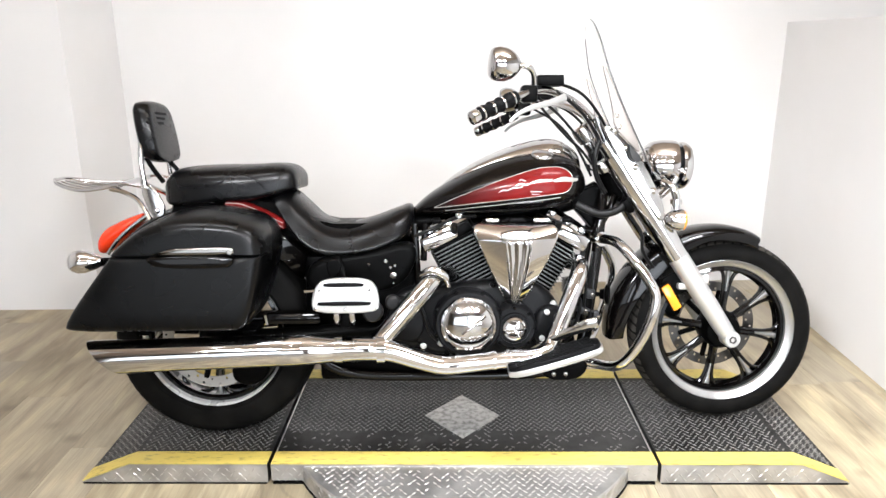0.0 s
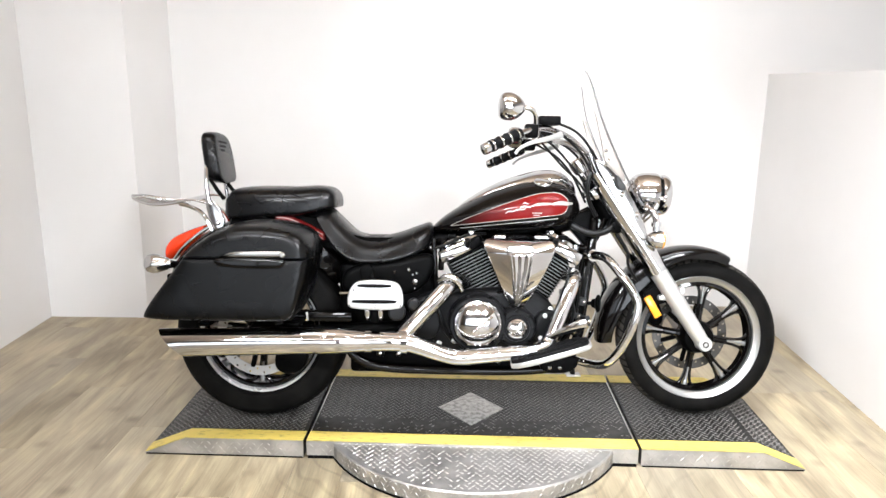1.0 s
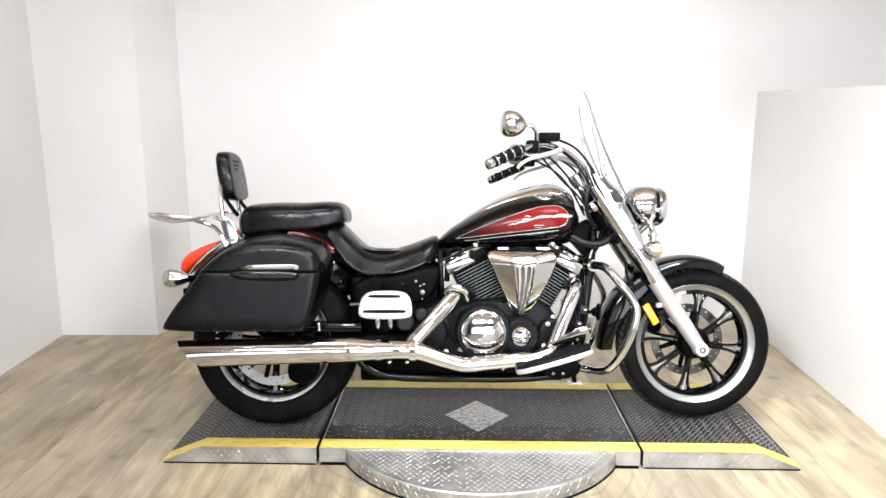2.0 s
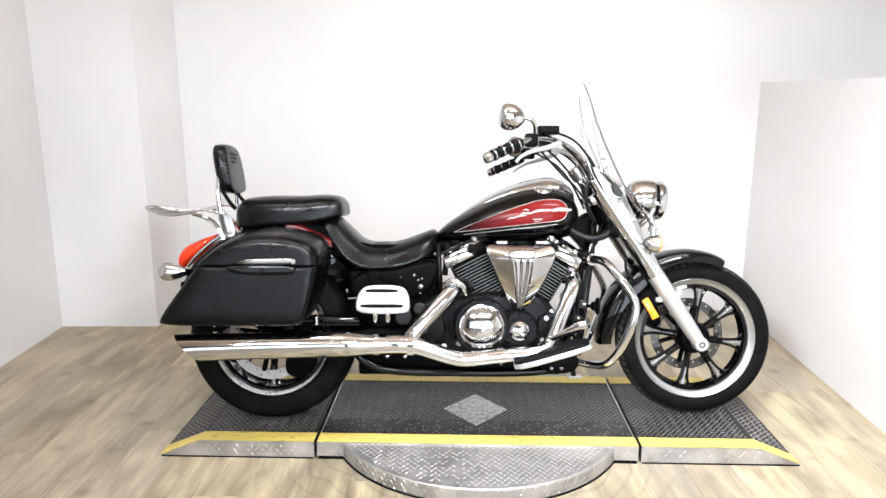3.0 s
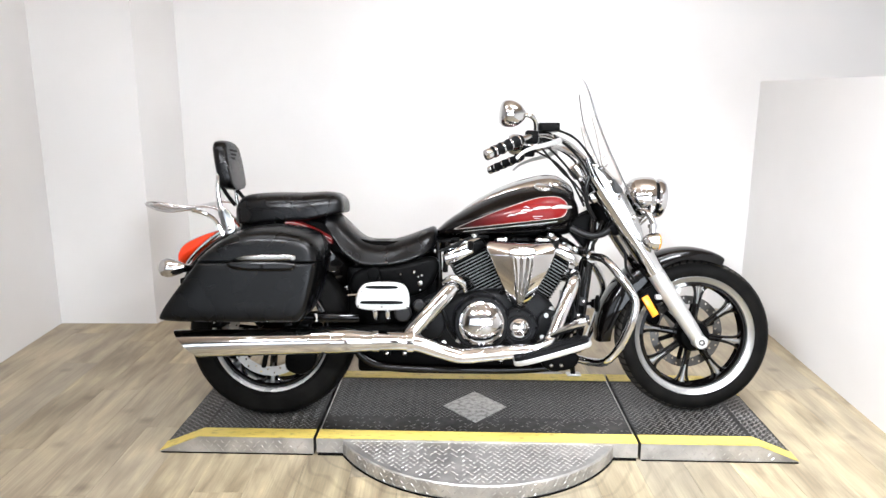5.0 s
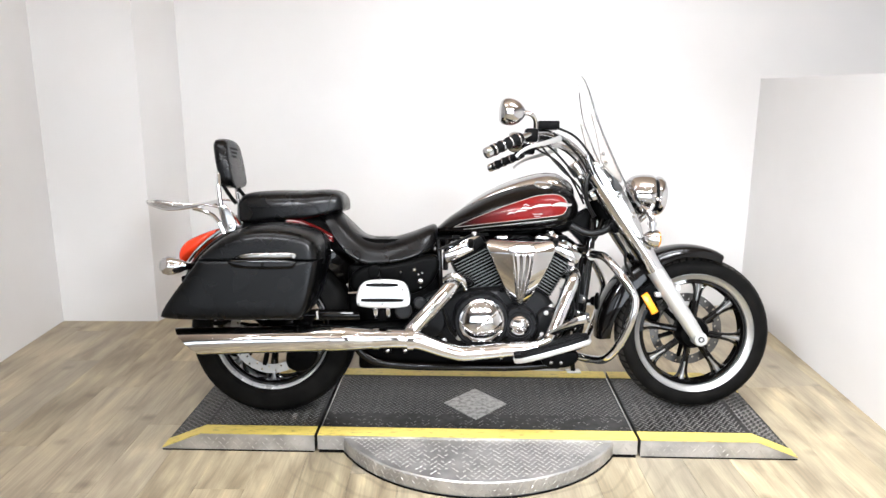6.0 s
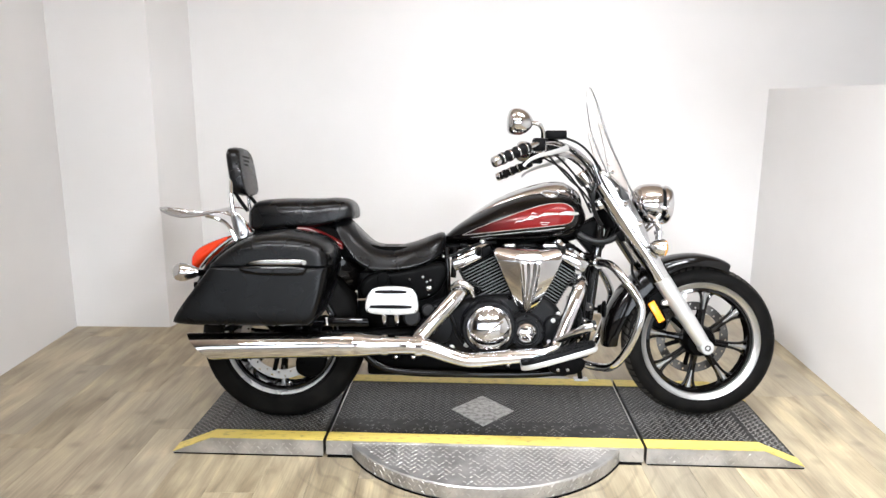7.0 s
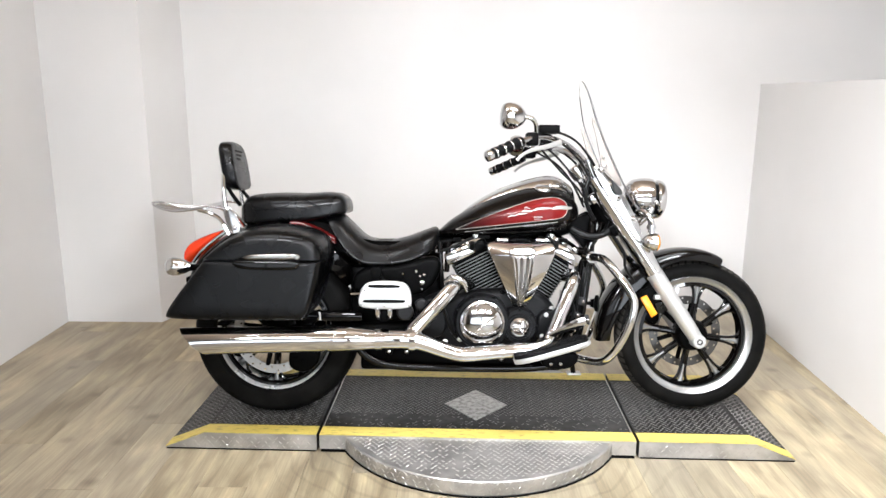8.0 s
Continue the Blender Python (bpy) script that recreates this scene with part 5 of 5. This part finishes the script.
# heat shield plate over the joint
part("joint_shield", tube([(-0.44, -0.34, 0.347), (-0.53, -0.346, 0.349), (-0.60, -0.35, 0.348)], [0.038, 0.046, 0.0475], 22), CHROME, EXH)
rings = []
for k in range(14):
    t = k / 13
    x = -0.585 - 0.52 * t
    c = Vector((x, -0.350 - 0.012 * t, 0.350 - 0.011 * t))
    r = 0.0475 + 0.002 * t
    ring = []
    for i in range(28):
        a = 2 * math.pi * i / 28
        shift = 0.048 * math.sin(a) * max(0, (t - 0.6) / 0.4)
        ring.append(c + Vector((-shift, r * math.cos(a), r * math.sin(a))))
    rings.append(ring)
last = rings[-1]
mid_v = sum(last, Vector()) / 28
rings.append([mid_v + (p - mid_v) * 0.86 for p in last])
rings.append([mid_v + (p - mid_v) * 0.84 + Vector((0.10, 0, 0)) for p in last])
muf = part("muffler", loft(rings), CHROME, EXH, "long chrome muffler with slash-cut tip")
deep = [mid_v + (p - mid_v) * 0.83 + Vector((0.06, 0, 0)) for p in last]
bm = bmesh.new()
bm.faces.new([bm.verts.new(p) for p in deep])
part("bore", bm, DARK, muf)
for x in (-1.02, -0.70):
    part("muffler_bracket", box((x - 0.02, -0.30, 0.385), (x + 0.02, -0.17, 0.40), 0.004), ENGINE, EXH)

# ---- foot controls ----
def board(name, label):
    b = group(name, label)
    m = pose(0.218, -0.335, 0.316, 0, -16.3, 0)
    rim = [np.array(p) for p in soften([(-0.145, -0.055), (0.12, -0.062), (0.150, -0.03), (0.150, 0.045), (-0.12, 0.05), (-0.145, 0.03)], 2)]
    bm = loft([[(p[0] * k, p[1] * k, h) for p in rim] for h, k in ((-0.019, 0.96), (-0.015, 1.0), (-0.004, 1.0), (0.0, 0.985))])
    bmesh.ops.transform(bm, matrix=m, verts=bm.verts)
    part("rim", bm, SILVER, b, "polished edge of the footboard")
    bm = loft([[(p[0] * k, p[1] * k, h) for p in rim] for h, k in ((-0.002, 0.97), (0.010, 0.96), (0.013, 0.93))])
    bmesh.ops.transform(bm, matrix=m, verts=bm.verts)
    pad = part("rubber_mat", bm, RUBBER_PAD, b, "ribbed black rubber mat")
    for k in range(7):
        part("rib", box((-0.115, -0.045 + 0.013 * k, 0.012), (0.12, -0.039 + 0.013 * k, 0.0165), 0.001, m=m), RUBBER_PAD, pad)
    return b


board("rider_footboard", "rider footboard with rubber mat")
part("board_bracket", pillow(resample([(0.18, 0.285), (0.32, 0.300), (0.335, 0.265), (0.30, 0.228), (0.20, 0.228)], 28, 1), -0.30, -0.11, 0.008), ENGINE, BIKE)
for x in (0.225, 0.262):
    part("bolt", lathe([(0, 0.007), (0.005, 0.007), (0.007, 0)], (x, -0.300, 0.250), (0, -1, 0), 8), LATCH_METAL, BIKE)
pedal = group("brake_pedal", "chrome rear brake pedal")
part("arm", tube([(0.17, -0.25, 0.315), (0.21, -0.29, 0.350), (0.265, -0.32, 0.385), (0.325, -0.345, 0.412)], [0.010, 0.011, 0.014, 0.016], 10, flat=0.6), POLISH, pedal)
part("pad", tube([(0.285, -0.328, 0.398), (0.315, -0.342, 0.412), (0.345, -0.352, 0.424)], [0.010, 0.019, 0.016], 12, flat=0.5), POLISH, pedal)
part("linkage", tube([(0.30, -0.20, 0.30), (0.345, -0.22, 0.345), (0.36, -0.20, 0.42)], 0.010, 8), ENGINE, BIKE)
part("master_cylinder", tube([(0.335, -0.12, 0.34), (0.352, -0.13, 0.40), (0.362, -0.12, 0.46)], 0.022, 12), ENGINE, BIKE)

for s in (-1, 1):
    peg = group("passenger_footboard", "chrome passenger footboard folded up")
    out = resample([(-0.498, 0.495), (-0.482, 0.550), (-0.450, 0.570), (-0.335, 0.570), (-0.306, 0.548), (-0.297, 0.490), (-0.310, 0.466), (-0.485, 0.466)], 56, 2)
    part("plate", pillow(out, s * 0.365, s * 0.385, 0.006), SILVER, peg, "bright polished plate")
    for z, x0, x1 in ((0.551, -0.455, -0.345), (0.496, -0.475, -0.325)):
        part("rubber_strip", pillow(resample([(x0, z - 0.006), (x1, z - 0.006), (x1 + 0.008, z), (x1, z + 0.006), (x0, z + 0.006), (x0 - 0.008, z)], 24, 1), s * 0.384, s * 0.390, 0.002), RUBBER_PAD, peg)
    for x, z in ((-0.47, 0.535), (-0.325, 0.535), (-0.482, 0.482), (-0.308, 0.482), (-0.398, 0.480), (-0.398, 0.562)):
        part("screw", lathe([(0, 0.0045), (0.002, 0.004), (0.003, 0)], (x, s * 0.385, z), (0, s, 0), 10), CHROME, peg)
    for x in (-0.425, -0.380):
        part("hinge", tube([(x, s * 0.37, 0.472), (x, s * 0.365, 0.445), (x, s * 0.34, 0.428)], [0.009, 0.010, 0.009], 10), CHROME, peg)
    part("hinge_block", box((-0.418, s * 0.30 - 0.05, 0.415), (-0.388, s * 0.30 + 0.05, 0.462), 0.006), ENGINE, peg)
    part("support", tube([(-0.40, s * 0.30, 0.43), (-0.40, s * 0.2, 0.44), (-0.38, s * 0.13, 0.45)], 0.016, 10), ENGINE, peg)
part("pivot_cover", lathe([(0, 0.034), (0.02, 0.033), (0.026, 0.026), (0.026, 0)], (-0.335, -0.17, 0.425), (0, -1, 0), 28), PLASTIC, BIKE)
part("pivot_cover", lathe([(0, 0.024), (0.02, 0.023), (0.026, 0.016), (0.026, 0)], (-0.272, -0.17, 0.455), (0, -1, 0), 28), PLASTIC, BIKE)
part("seat_strut", tube([(-0.45, -0.17, 0.60), (-0.435, -0.19, 0.575), (-0.42, -0.20, 0.52)], 0.014, 10, flat=0.6), ENGINE, BIKE)
for x, z, r in ((-0.268, 0.540, 0.011), (-0.292, 0.585, 0.006), (-0.262, 0.572, 0.005), (-0.276, 0.566, 0.005), (-0.345, 0.575, 0.005), (-0.268, 0.516, 0.004)):
    part("bolt", lathe([(0, r), (0.005, r), (0.007, 0.6 * r), (0.007, 0)], (x, -0.172, z), (0, -1, 0), 12), LATCH_METAL, BIKE)
part("footboard_stay", pillow(resample([(-0.455, 0.560), (-0.425, 0.560), (-0.408, 0.612), (-0.462, 0.614)], 24, 1), -0.30, -0.312, 0.004), ENGINE, BIKE, "short black stay over the passenger footboard")

# ---- front end ----
FORK = group("fork", "chrome and silver telescopic fork")
A, B = Vector((0.440, 0, 0.915)), Vector((0.846, 0, 0.305))
run = (B - A).normalized()
ahead = Vector((-run.z, 0, run.x))
for s in (-1, 1):
    y = Vector((0, s * 0.110, 0))
    part("fork_cover", tube([A + y + run * 0.0, A + y + run * 0.16, A + y + run * 0.40], [0.040, 0.040, 0.037], 22), CHROME, FORK, "chrome fork cover")
    part("stanchion", tube([A + y - run * 0.05, A + y + run * 0.34], 0.026, 18), CHROME, FORK)
    part("slider", tube([A + y + run * 0.39, A + y + run * 0.41, A + y + run * 0.50, A + y + run * 0.66, A + y + run * 0.735], [0.036, 0.034, 0.033, 0.030, 0.026], 20), SILVER, FORK, "satin silver fork slider")
    part("axle_lug", lathe([(-0.020, 0.028), (0.022, 0.028), (0.028, 0.023)], B + y, (0, s, 0), 24), SILVER, FORK)
    part("axle_bolt", lathe([(-0.004, 0.014), (0.006, 0.013), (0.006, 0.008), (0.001, 0.007), (0.001, 0)], B + y + Vector((0, s * 0.026, 0)), (0, s, 0), 6), DISC, FORK)
    part("fender_lug", box((-0.010, -0.018, -0.016), (0.010, 0.018, 0.016), 0.005, m=Matrix.Translation(A + y * 0.92 + run * 0.515 + ahead * 0.038)), SILVER, FORK)
    part("fender_lug", box((-0.008, -0.018, -0.010), (0.020, 0.018, 0.010), 0.005, m=Matrix.Translation(A + y * 0.92 + run * 0.49 - ahead * 0.045)), SILVER, FORK)
part("axle", tube([B + Vector((0, -0.12, 0)), B + Vector((0, 0.12, 0))], 0.012, 12), SILVER, FORK)
for q, h in ((0.02, 0.022), (0.17, 0.028)):
    bm = box((-0.045, -0.115, -h), (0.05, 0.115, h), 0.016, m=Matrix.Translation(A + run * q - ahead * 0.015) @ Matrix.Rotation(math.atan2(run.x, -run.z) * -1, 4, "Y"))
    part("triple_clamp", bm, CHROME if q < 0.1 else ENGINE, FORK)
part("caliper", pillow(resample([(0.62, 0.40), (0.70, 0.33), (0.745, 0.36), (0.72, 0.44), (0.66, 0.49), (0.625, 0.46)], 32, 2), 0.035, 0.105, 0.014), ENGINE, FORK, "black front brake caliper")
part("fender_stay", pillow(resample([(0.60, 0.50), (0.70, 0.545), (0.75, 0.50), (0.70, 0.455), (0.64, 0.45)], 32, 2), -0.098, -0.084, 0.004), ENGINE, FORK)
bm = box((-0.0145, -0.006, -0.045), (0.0145, 0.006, 0.045), 0.003, m=Matrix.Translation((0.643, -0.118, 0.447)) @ Matrix.Rotation(radians(-31), 4, "Y"))
refl = part("reflector", bm, AMBER, FORK, "amber side reflector")
part("reflector_frame", box((-0.018, -0.004, -0.049), (0.018, 0.002, 0.049), 0.002, m=Matrix.Translation((0.643, -0.112, 0.447)) @ Matrix.Rotation(radians(-31), 4, "Y")), ENGINE, refl)
part("brake_hose", tube([(0.505, -0.075, 0.72), (0.545, -0.09, 0.66), (0.552, -0.09, 0.60), (0.585, -0.08, 0.55), (0.63, -0.05, 0.50)], 0.006, 8), CABLE, BIKE)

# headlight
HL = group("headlight", "round chrome headlight")
hc = (0.660, 0, 0.878)
ax = (1, 0, -0.06)
part("bucket", lathe([(-0.098, 0.0), (-0.097, 0.036), (-0.088, 0.060), (-0.070, 0.075), (-0.040, 0.083), (-0.005, 0.085), (0.010, 0.083), (0.014, 0.072)], hc, ax, 44), CHROME, HL)
part("gasket", lathe([(0.010, 0.064), (0.030, 0.064)], hc, ax, 36), RUBBER_PAD, HL)
part("bezel", lathe([(0.026, 0.066), (0.027, 0.076), (0.034, 0.081), (0.046, 0.079), (0.058, 0.070), (0.062, 0.062), (0.054, 0.060)], hc, ax, 44, cap=False), CHROME, HL)
part("glass", lathe([(0.050, 0.064), (0.060, 0.056), (0.070, 0.036), (0.074, 0.0)], hc, ax, 40), GLASS, HL)
for s in (-1, 1):
    part("adjuster", lathe([(0, 0.008), (0.010, 0.008), (0.013, 0.004), (0.013, 0)], (0.672, s * 0.083, 0.862), (0, s, 0), 12), CHROME, HL)
    part("ear", tube([(0.655, s * 0.084, 0.842), (0.635, s * 0.082, 0.805), (0.605, s * 0.070, 0.775)], [0.013, 0.011, 0.012], 10), CHROME, HL)
part("mount", tube([(0.62, 0, 0.80), (0.60, 0, 0.76), (0.57, 0, 0.76)], [0.02, 0.02, 0.022], 12), CHROME, HL)
for s in (-1, 1):
    sig = group("front_turn_signal", "chrome bullet turn signal with amber lens")
    c = (0.636, s * 0.150, 0.706)
    part("bullet", lathe([(-0.040, 0.0), (-0.036, 0.014), (-0.015, 0.030), (0.008, 0.036), (0.020, 0.036)], c, (1, 0, -0.05), 28), CHROME, sig)
    part("lens", lathe([(0.018, 0.035), (0.026, 0.032), (0.034, 0.018), (0.036, 0)], c, (1, 0, -0.05), 24), AMBER, sig)
    part("stem", tube([(c[0], c[1], 0.74), (c[0], c[1], 0.775), (c[0] - 0.01, s * 0.14, 0.81), (c[0] - 0.03, s * 0.11, 0.825)], [0.014, 0.012, 0.013, 0.014], 12), CHROME, sig)
    part("collar", lathe([(-0.008, 0.018), (0.008, 0.018)], (c[0], c[1], 0.765), (0, 0, 1), 18), CHROME, sig)

# windshield
SH = group("windshield", "clear acrylic windshield with chrome brackets")
rows = []
N, M = 22, 20
for i in range(N + 1):
    t = i / N
    zc = 0.872 + 0.482 * t
    xc = float(np.interp(zc, (0.872, 1.04, 1.11, 1.187, 1.26, 1.30, 1.345, 1.365), (0.586, 0.506, 0.474, 0.444, 0.420, 0.403, 0.380, 0.370)))
    w = 0.178 * (1 if t < 0.60 else math.sqrt(max(1 - ((t - 0.60) / 0.405) ** 2.2, 0))) * (0.90 + 0.10 * min(t / 0.25, 1))
    ys = [w * (2 * j / M - 1) for j in range(M + 1)]
    rows.append([(xc - 0.95 * y * y + 0.078 * y, y, zc) for y in ys])
bm = bmesh.new()
nx, nz = 0.0015 * 0.9, 0.0015 * 0.43
f = [[bm.verts.new((x + nx, y, z + nz)) for x, y, z in r] for r in rows]
b = [[bm.verts.new((x - nx, y, z - nz)) for x, y, z in r] for r in rows]
for i in range(N):
    for j in range(M):
        bm.faces.new((f[i][j], f[i][j + 1], f[i + 1][j + 1], f[i + 1][j]))
        bm.faces.new((b[i][j], b[i + 1][j], b[i + 1][j + 1], b[i][j + 1]))
rim_f = [f[i][0] for i in range(N + 1)] + f[N][1:] + [f[i][M] for i in range(N - 1, -1, -1)] + f[0][M - 1:0:-1]
rim_b = [b[i][0] for i in range(N + 1)] + b[N][1:] + [b[i][M] for i in range(N - 1, -1, -1)] + b[0][M - 1:0:-1]
for k in range(len(rim_f)):
    q = (k + 1) % len(rim_f)
    bm.faces.new((rim_f[k], rim_f[q], rim_b[q], rim_b[k]))
sheet = part("screen", bm, ACRYLIC, SH, "clear curved acrylic screen")
sheet.visible_shadow = False
EDGE = material("dark_acrylic_edge", (0.05, 0.05, 0.05), 0.3)
for j in (0, M):
    part("cut_edge", tube([rows[i][j] for i in range(0, N - 1, 2)], 0.0024, 6), EDGE, sheet, "dark line for the refraction at the screen's cut edge")
for s in (-1, 1):
    bm = pillow(resample([(0.392, 1.00), (0.406, 1.012), (0.455, 0.972), (0.502, 0.921), (0.548, 0.85), (0.604, 0.735), (0.592, 0.690), (0.530, 0.775), (0.458, 0.885)], 40, 1), s * 0.150, s * 0.160, 0.004)
    part("side_bracket", bm, POLISH, SH, "flat chrome windshield bracket")
    lean = 0.015 + s * 0.015
    plate_line = [(0.380, 1.190), (0.391, 1.190), (0.421, 1.118), (0.456, 1.044), (0.506, 0.940), (0.505, 0.915), (0.455, 0.965), (0.422, 1.000), (0.417, 1.045), (0.398, 1.125)]
    part("strap", pillow(resample([(x + lean, z) for x, z in plate_line], 56, 1), s * 0.180, s * 0.187, 0.003), STRAP, SH, "tapered chrome side strap")
    for x, z in ((0.430, 1.035), (0.440, 1.000)):
        part("bolt", lathe([(0, 0.007), (0.004, 0.007), (0.007, 0)], (x + lean, s * 0.187, z), (0, s, 0), 12), CHROME, SH)
    for x, z in ((0.47, 0.935), (0.50, 0.875), (0.435, 0.99), (0.56, 0.80)):
        part("bolt", lathe([(0, 0.011), (0.006, 0.010), (0.010, 0)], (x, s * 0.160, z), (0, s, 0), 12), CHROME, SH)
    part("grommet", pillow(resample([(0.466, 0.950), (0.478, 0.942), (0.517, 0.897), (0.482, 0.888)], 20, 1), s * 0.162, s * 0.190, 0.002), DARK, SH)

# handlebar
BAR = group("handlebar", "wide chrome and black handlebar with grips")
part("bar", tube([(-0.02, -0.475, 1.022), (0.105, -0.395, 1.082), (0.19, -0.29, 1.105), (0.30, -0.14, 1.085), (0.385, -0.06, 1.03), (0.40, 0, 1.02), (0.400, 0.06, 1.03), (0.335, 0.14, 1.085), (0.27, 0.29, 1.10), (0.20, 0.395, 1.075), (0.055, 0.47, 1.012)], 0.0112, 12), CHROME, BAR)
for s in (-1, 1):
    part("riser", tube([(0.445, s * 0.05, 0.93), (0.415, s * 0.055, 0.99), (0.398, s * 0.055, 1.035)], [0.022, 0.019, 0.021], 14), CHROME, BAR)


def grip(a, b):
    """A ribbed grip from its outer end a to b."""
    a, b = Vector(a), Vector(b)
    d = b - a
    n = d.length
    g = part("grip", lathe([(0.0, 0.014), (0.008, 0.018)] + [(0.012 + (n - 0.02) * k / 24, 0.0185 + (0.0028 if k % 6 in (2, 3, 4) else 0)) for k in range(25)] + [(n, 0.017)], a, d, 20), RUBBER_PAD, BAR, "black rubber grip with chrome bands")
    part("end_cap", lathe([(-0.016, 0.0), (-0.015, 0.012), (-0.010, 0.019), (0.006, 0.0205), (0.010, 0.019)], a, d, 20), CHROME, g)
    for k in range(4):
        part("band", lathe([(-0.0035, 0.0195), (-0.0025, 0.0215), (0.0025, 0.0215), (0.0035, 0.0195)], a + d * (0.16 + 0.24 * k), d, 20), CHROME, g, "chrome band")
    return g


grip((-0.028, -0.478, 1.020), (0.092, -0.402, 1.077))
grip((0.046, 0.474, 1.009), (0.190, 0.400, 1.070))
for s, sx in ((-1, 0.0), (1, 0.082)):
    x0 = 0.10 + sx
    part("switch_box", box((x0 + 0.010, s * 0.36 - 0.022, 1.064), (x0 + 0.056, s * 0.36 + 0.022, 1.112), 0.008, m=None), ENGINE, BAR, "black switch housing")
    part("reservoir", box((x0 + 0.065, s * 0.28 - 0.035, 1.116), (x0 + 0.142, s * 0.28 + 0.03, 1.146), 0.004), ENGINE, BAR, "black fluid reservoir")
    part("lever", tube([(x0 + 0.150, s * 0.285, 1.085), (x0 + 0.10, s * 0.345, 1.066), (x0 + 0.03, s * 0.41, 1.046), (x0 - 0.010, s * 0.445, 1.026), (x0 - 0.030, s * 0.46, 1.006)], [0.011, 0.009, 0.007, 0.0055, 0.006], 10, flat=0.5), SILVER, BAR, "silver lever")
    mir = group("mirror", "round chrome rear-view mirror")
    mc = Vector((0.028 if s < 0 else 0.128, s * 0.385, 1.170 if s < 0 else 1.125))
    face = Vector((-1, s * 0.12, 0.08))
    part("shell", lathe([(0.006, 0.036), (0.000, 0.044), (-0.015, 0.0485), (-0.035, 0.0475), (-0.055, 0.040), (-0.070, 0.027), (-0.080, 0.012), (-0.084, 0.0)], mc, face, 32), CHROME, mir)
    part("glass", lathe([(0.012, 0.0), (0.011, 0.020), (0.007, 0.037), (0.004, 0.040)], mc, face, 32), CHROME, mir)
    part("stem", tube([mc + Vector((0.070, 0, -0.006)), mc + Vector((0.100, 0, -0.010)), Vector((mc.x + 0.118, s * 0.360, mc.z - 0.03)), Vector((mc.x + 0.122, s * 0.335, 1.105))], [0.007, 0.009, 0.008, 0.009], 10), CHROME, mir)

# cables and hoses
for pts, r in (
    ([(0.24, -0.26, 1.125), (0.31, -0.20, 1.105), (0.37, -0.13, 1.065), (0.425, -0.10, 0.985), (0.46, -0.07, 0.86)], 0.0048),
    ([(0.23, -0.25, 1.105), (0.30, -0.17, 1.068), (0.36, -0.11, 1.020), (0.405, -0.08, 0.95), (0.43, -0.06, 0.88)], 0.0052),
    ([(0.17, -0.33, 1.075), (0.24, -0.22, 1.040), (0.31, -0.13, 0.985), (0.37, -0.09, 0.92), (0.40, -0.06, 0.83)], 0.0045),
    ([(0.16, -0.34, 1.065), (0.22, -0.24, 1.020), (0.29, -0.15, 0.965), (0.34, -0.10, 0.93), (0.395, -0.09, 0.86)], 0.0042),
    ([(0.24, 0.27, 1.11), (0.33, 0.18, 1.08), (0.40, 0.10, 1.00), (0.44, 0.06, 0.88)], 0.0050),
    ([(0.24, 0.30, 1.085), (0.31, 0.20, 1.03), (0.36, 0.10, 0.95), (0.41, 0.06, 0.84)], 0.0045),
    ([(0.398, -0.10, 0.96), (0.385, -0.098, 0.91), (0.392, -0.09, 0.85), (0.425, -0.08, 0.79)], 0.0085),
):
    part("cable", tube(pts, r, 8), CABLE, BIKE, "black control cable")
part("gauge_housing", lathe([(-0.03, 0.028), (0.0, 0.034), (0.02, 0.034), (0.026, 0.028)], (0.355, -0.06, 0.985), (-0.6, 0, 1), 24), CHROME, BIKE, "small chrome instrument housing")
# side stand on the far side
stand = group("side_stand", "black side stand, folded out")
part("leg", tube([(0.36, 0.12, 0.25), (0.40, 0.24, 0.15), (0.43, 0.345, 0.062)], [0.014, 0.012, 0.012], 10), ENGINE, stand)
part("foot", box((0.40, 0.325, 0.050), (0.465, 0.375, 0.062), 0.003), SILVER, stand, "bare metal foot")
# small fittings along the lower frame
for x, z, w in ((-0.40, 0.262, 0.028), (-0.33, 0.262, 0.018), (-0.16, 0.24, 0.012), (0.05, 0.236, 0.016), (0.14, 0.24, 0.022)):
    part("bracket", box((x - w / 2, -0.150, z - 0.014), (x + w / 2, -0.118, z + 0.012), 0.004), ENGINE, BIKE)
    part("bolt", lathe([(0, 0.007), (0.006, 0.007), (0.008, 0)], (x, -0.150, z), (0, -1, 0), 8), CHROME, BIKE)


# ---- floor planks ----
def plank_mesh(length, width=0.178):
    bm = box((-width / 2 + 0.0003, -length / 2 + 0.0003, -0.006), (width / 2 - 0.0003, length / 2 - 0.0003, 0.0), 0.0008, seg=1)
    me = bpy.data.meshes.new("plank")
    bm.to_mesh(me)
    bm.free()
    me.materials.append(PLANK)
    return me


rng = random.Random(5)
LENGTHS = (1.22, 0.78, 0.46)
PLANKS = [plank_mesh(n) for n in LENGTHS]
x = -4.7
while x < 4.3:
    y = -5.7 - rng.random() * 0.1

    while y < BACK + 0.1:
        k = rng.choices((0, 1, 2), (6, 2, 1))[0]
        n = LENGTHS[k]
        ob = new("plank", PLANKS[k])
        ob.parent = floor
        end = min(y + n, BACK + 0.1)
        ob.location, ob.scale = (x, (y + end) / 2, 0), (1, (end - y) / n, 1)
        y += n
    x += 0.178
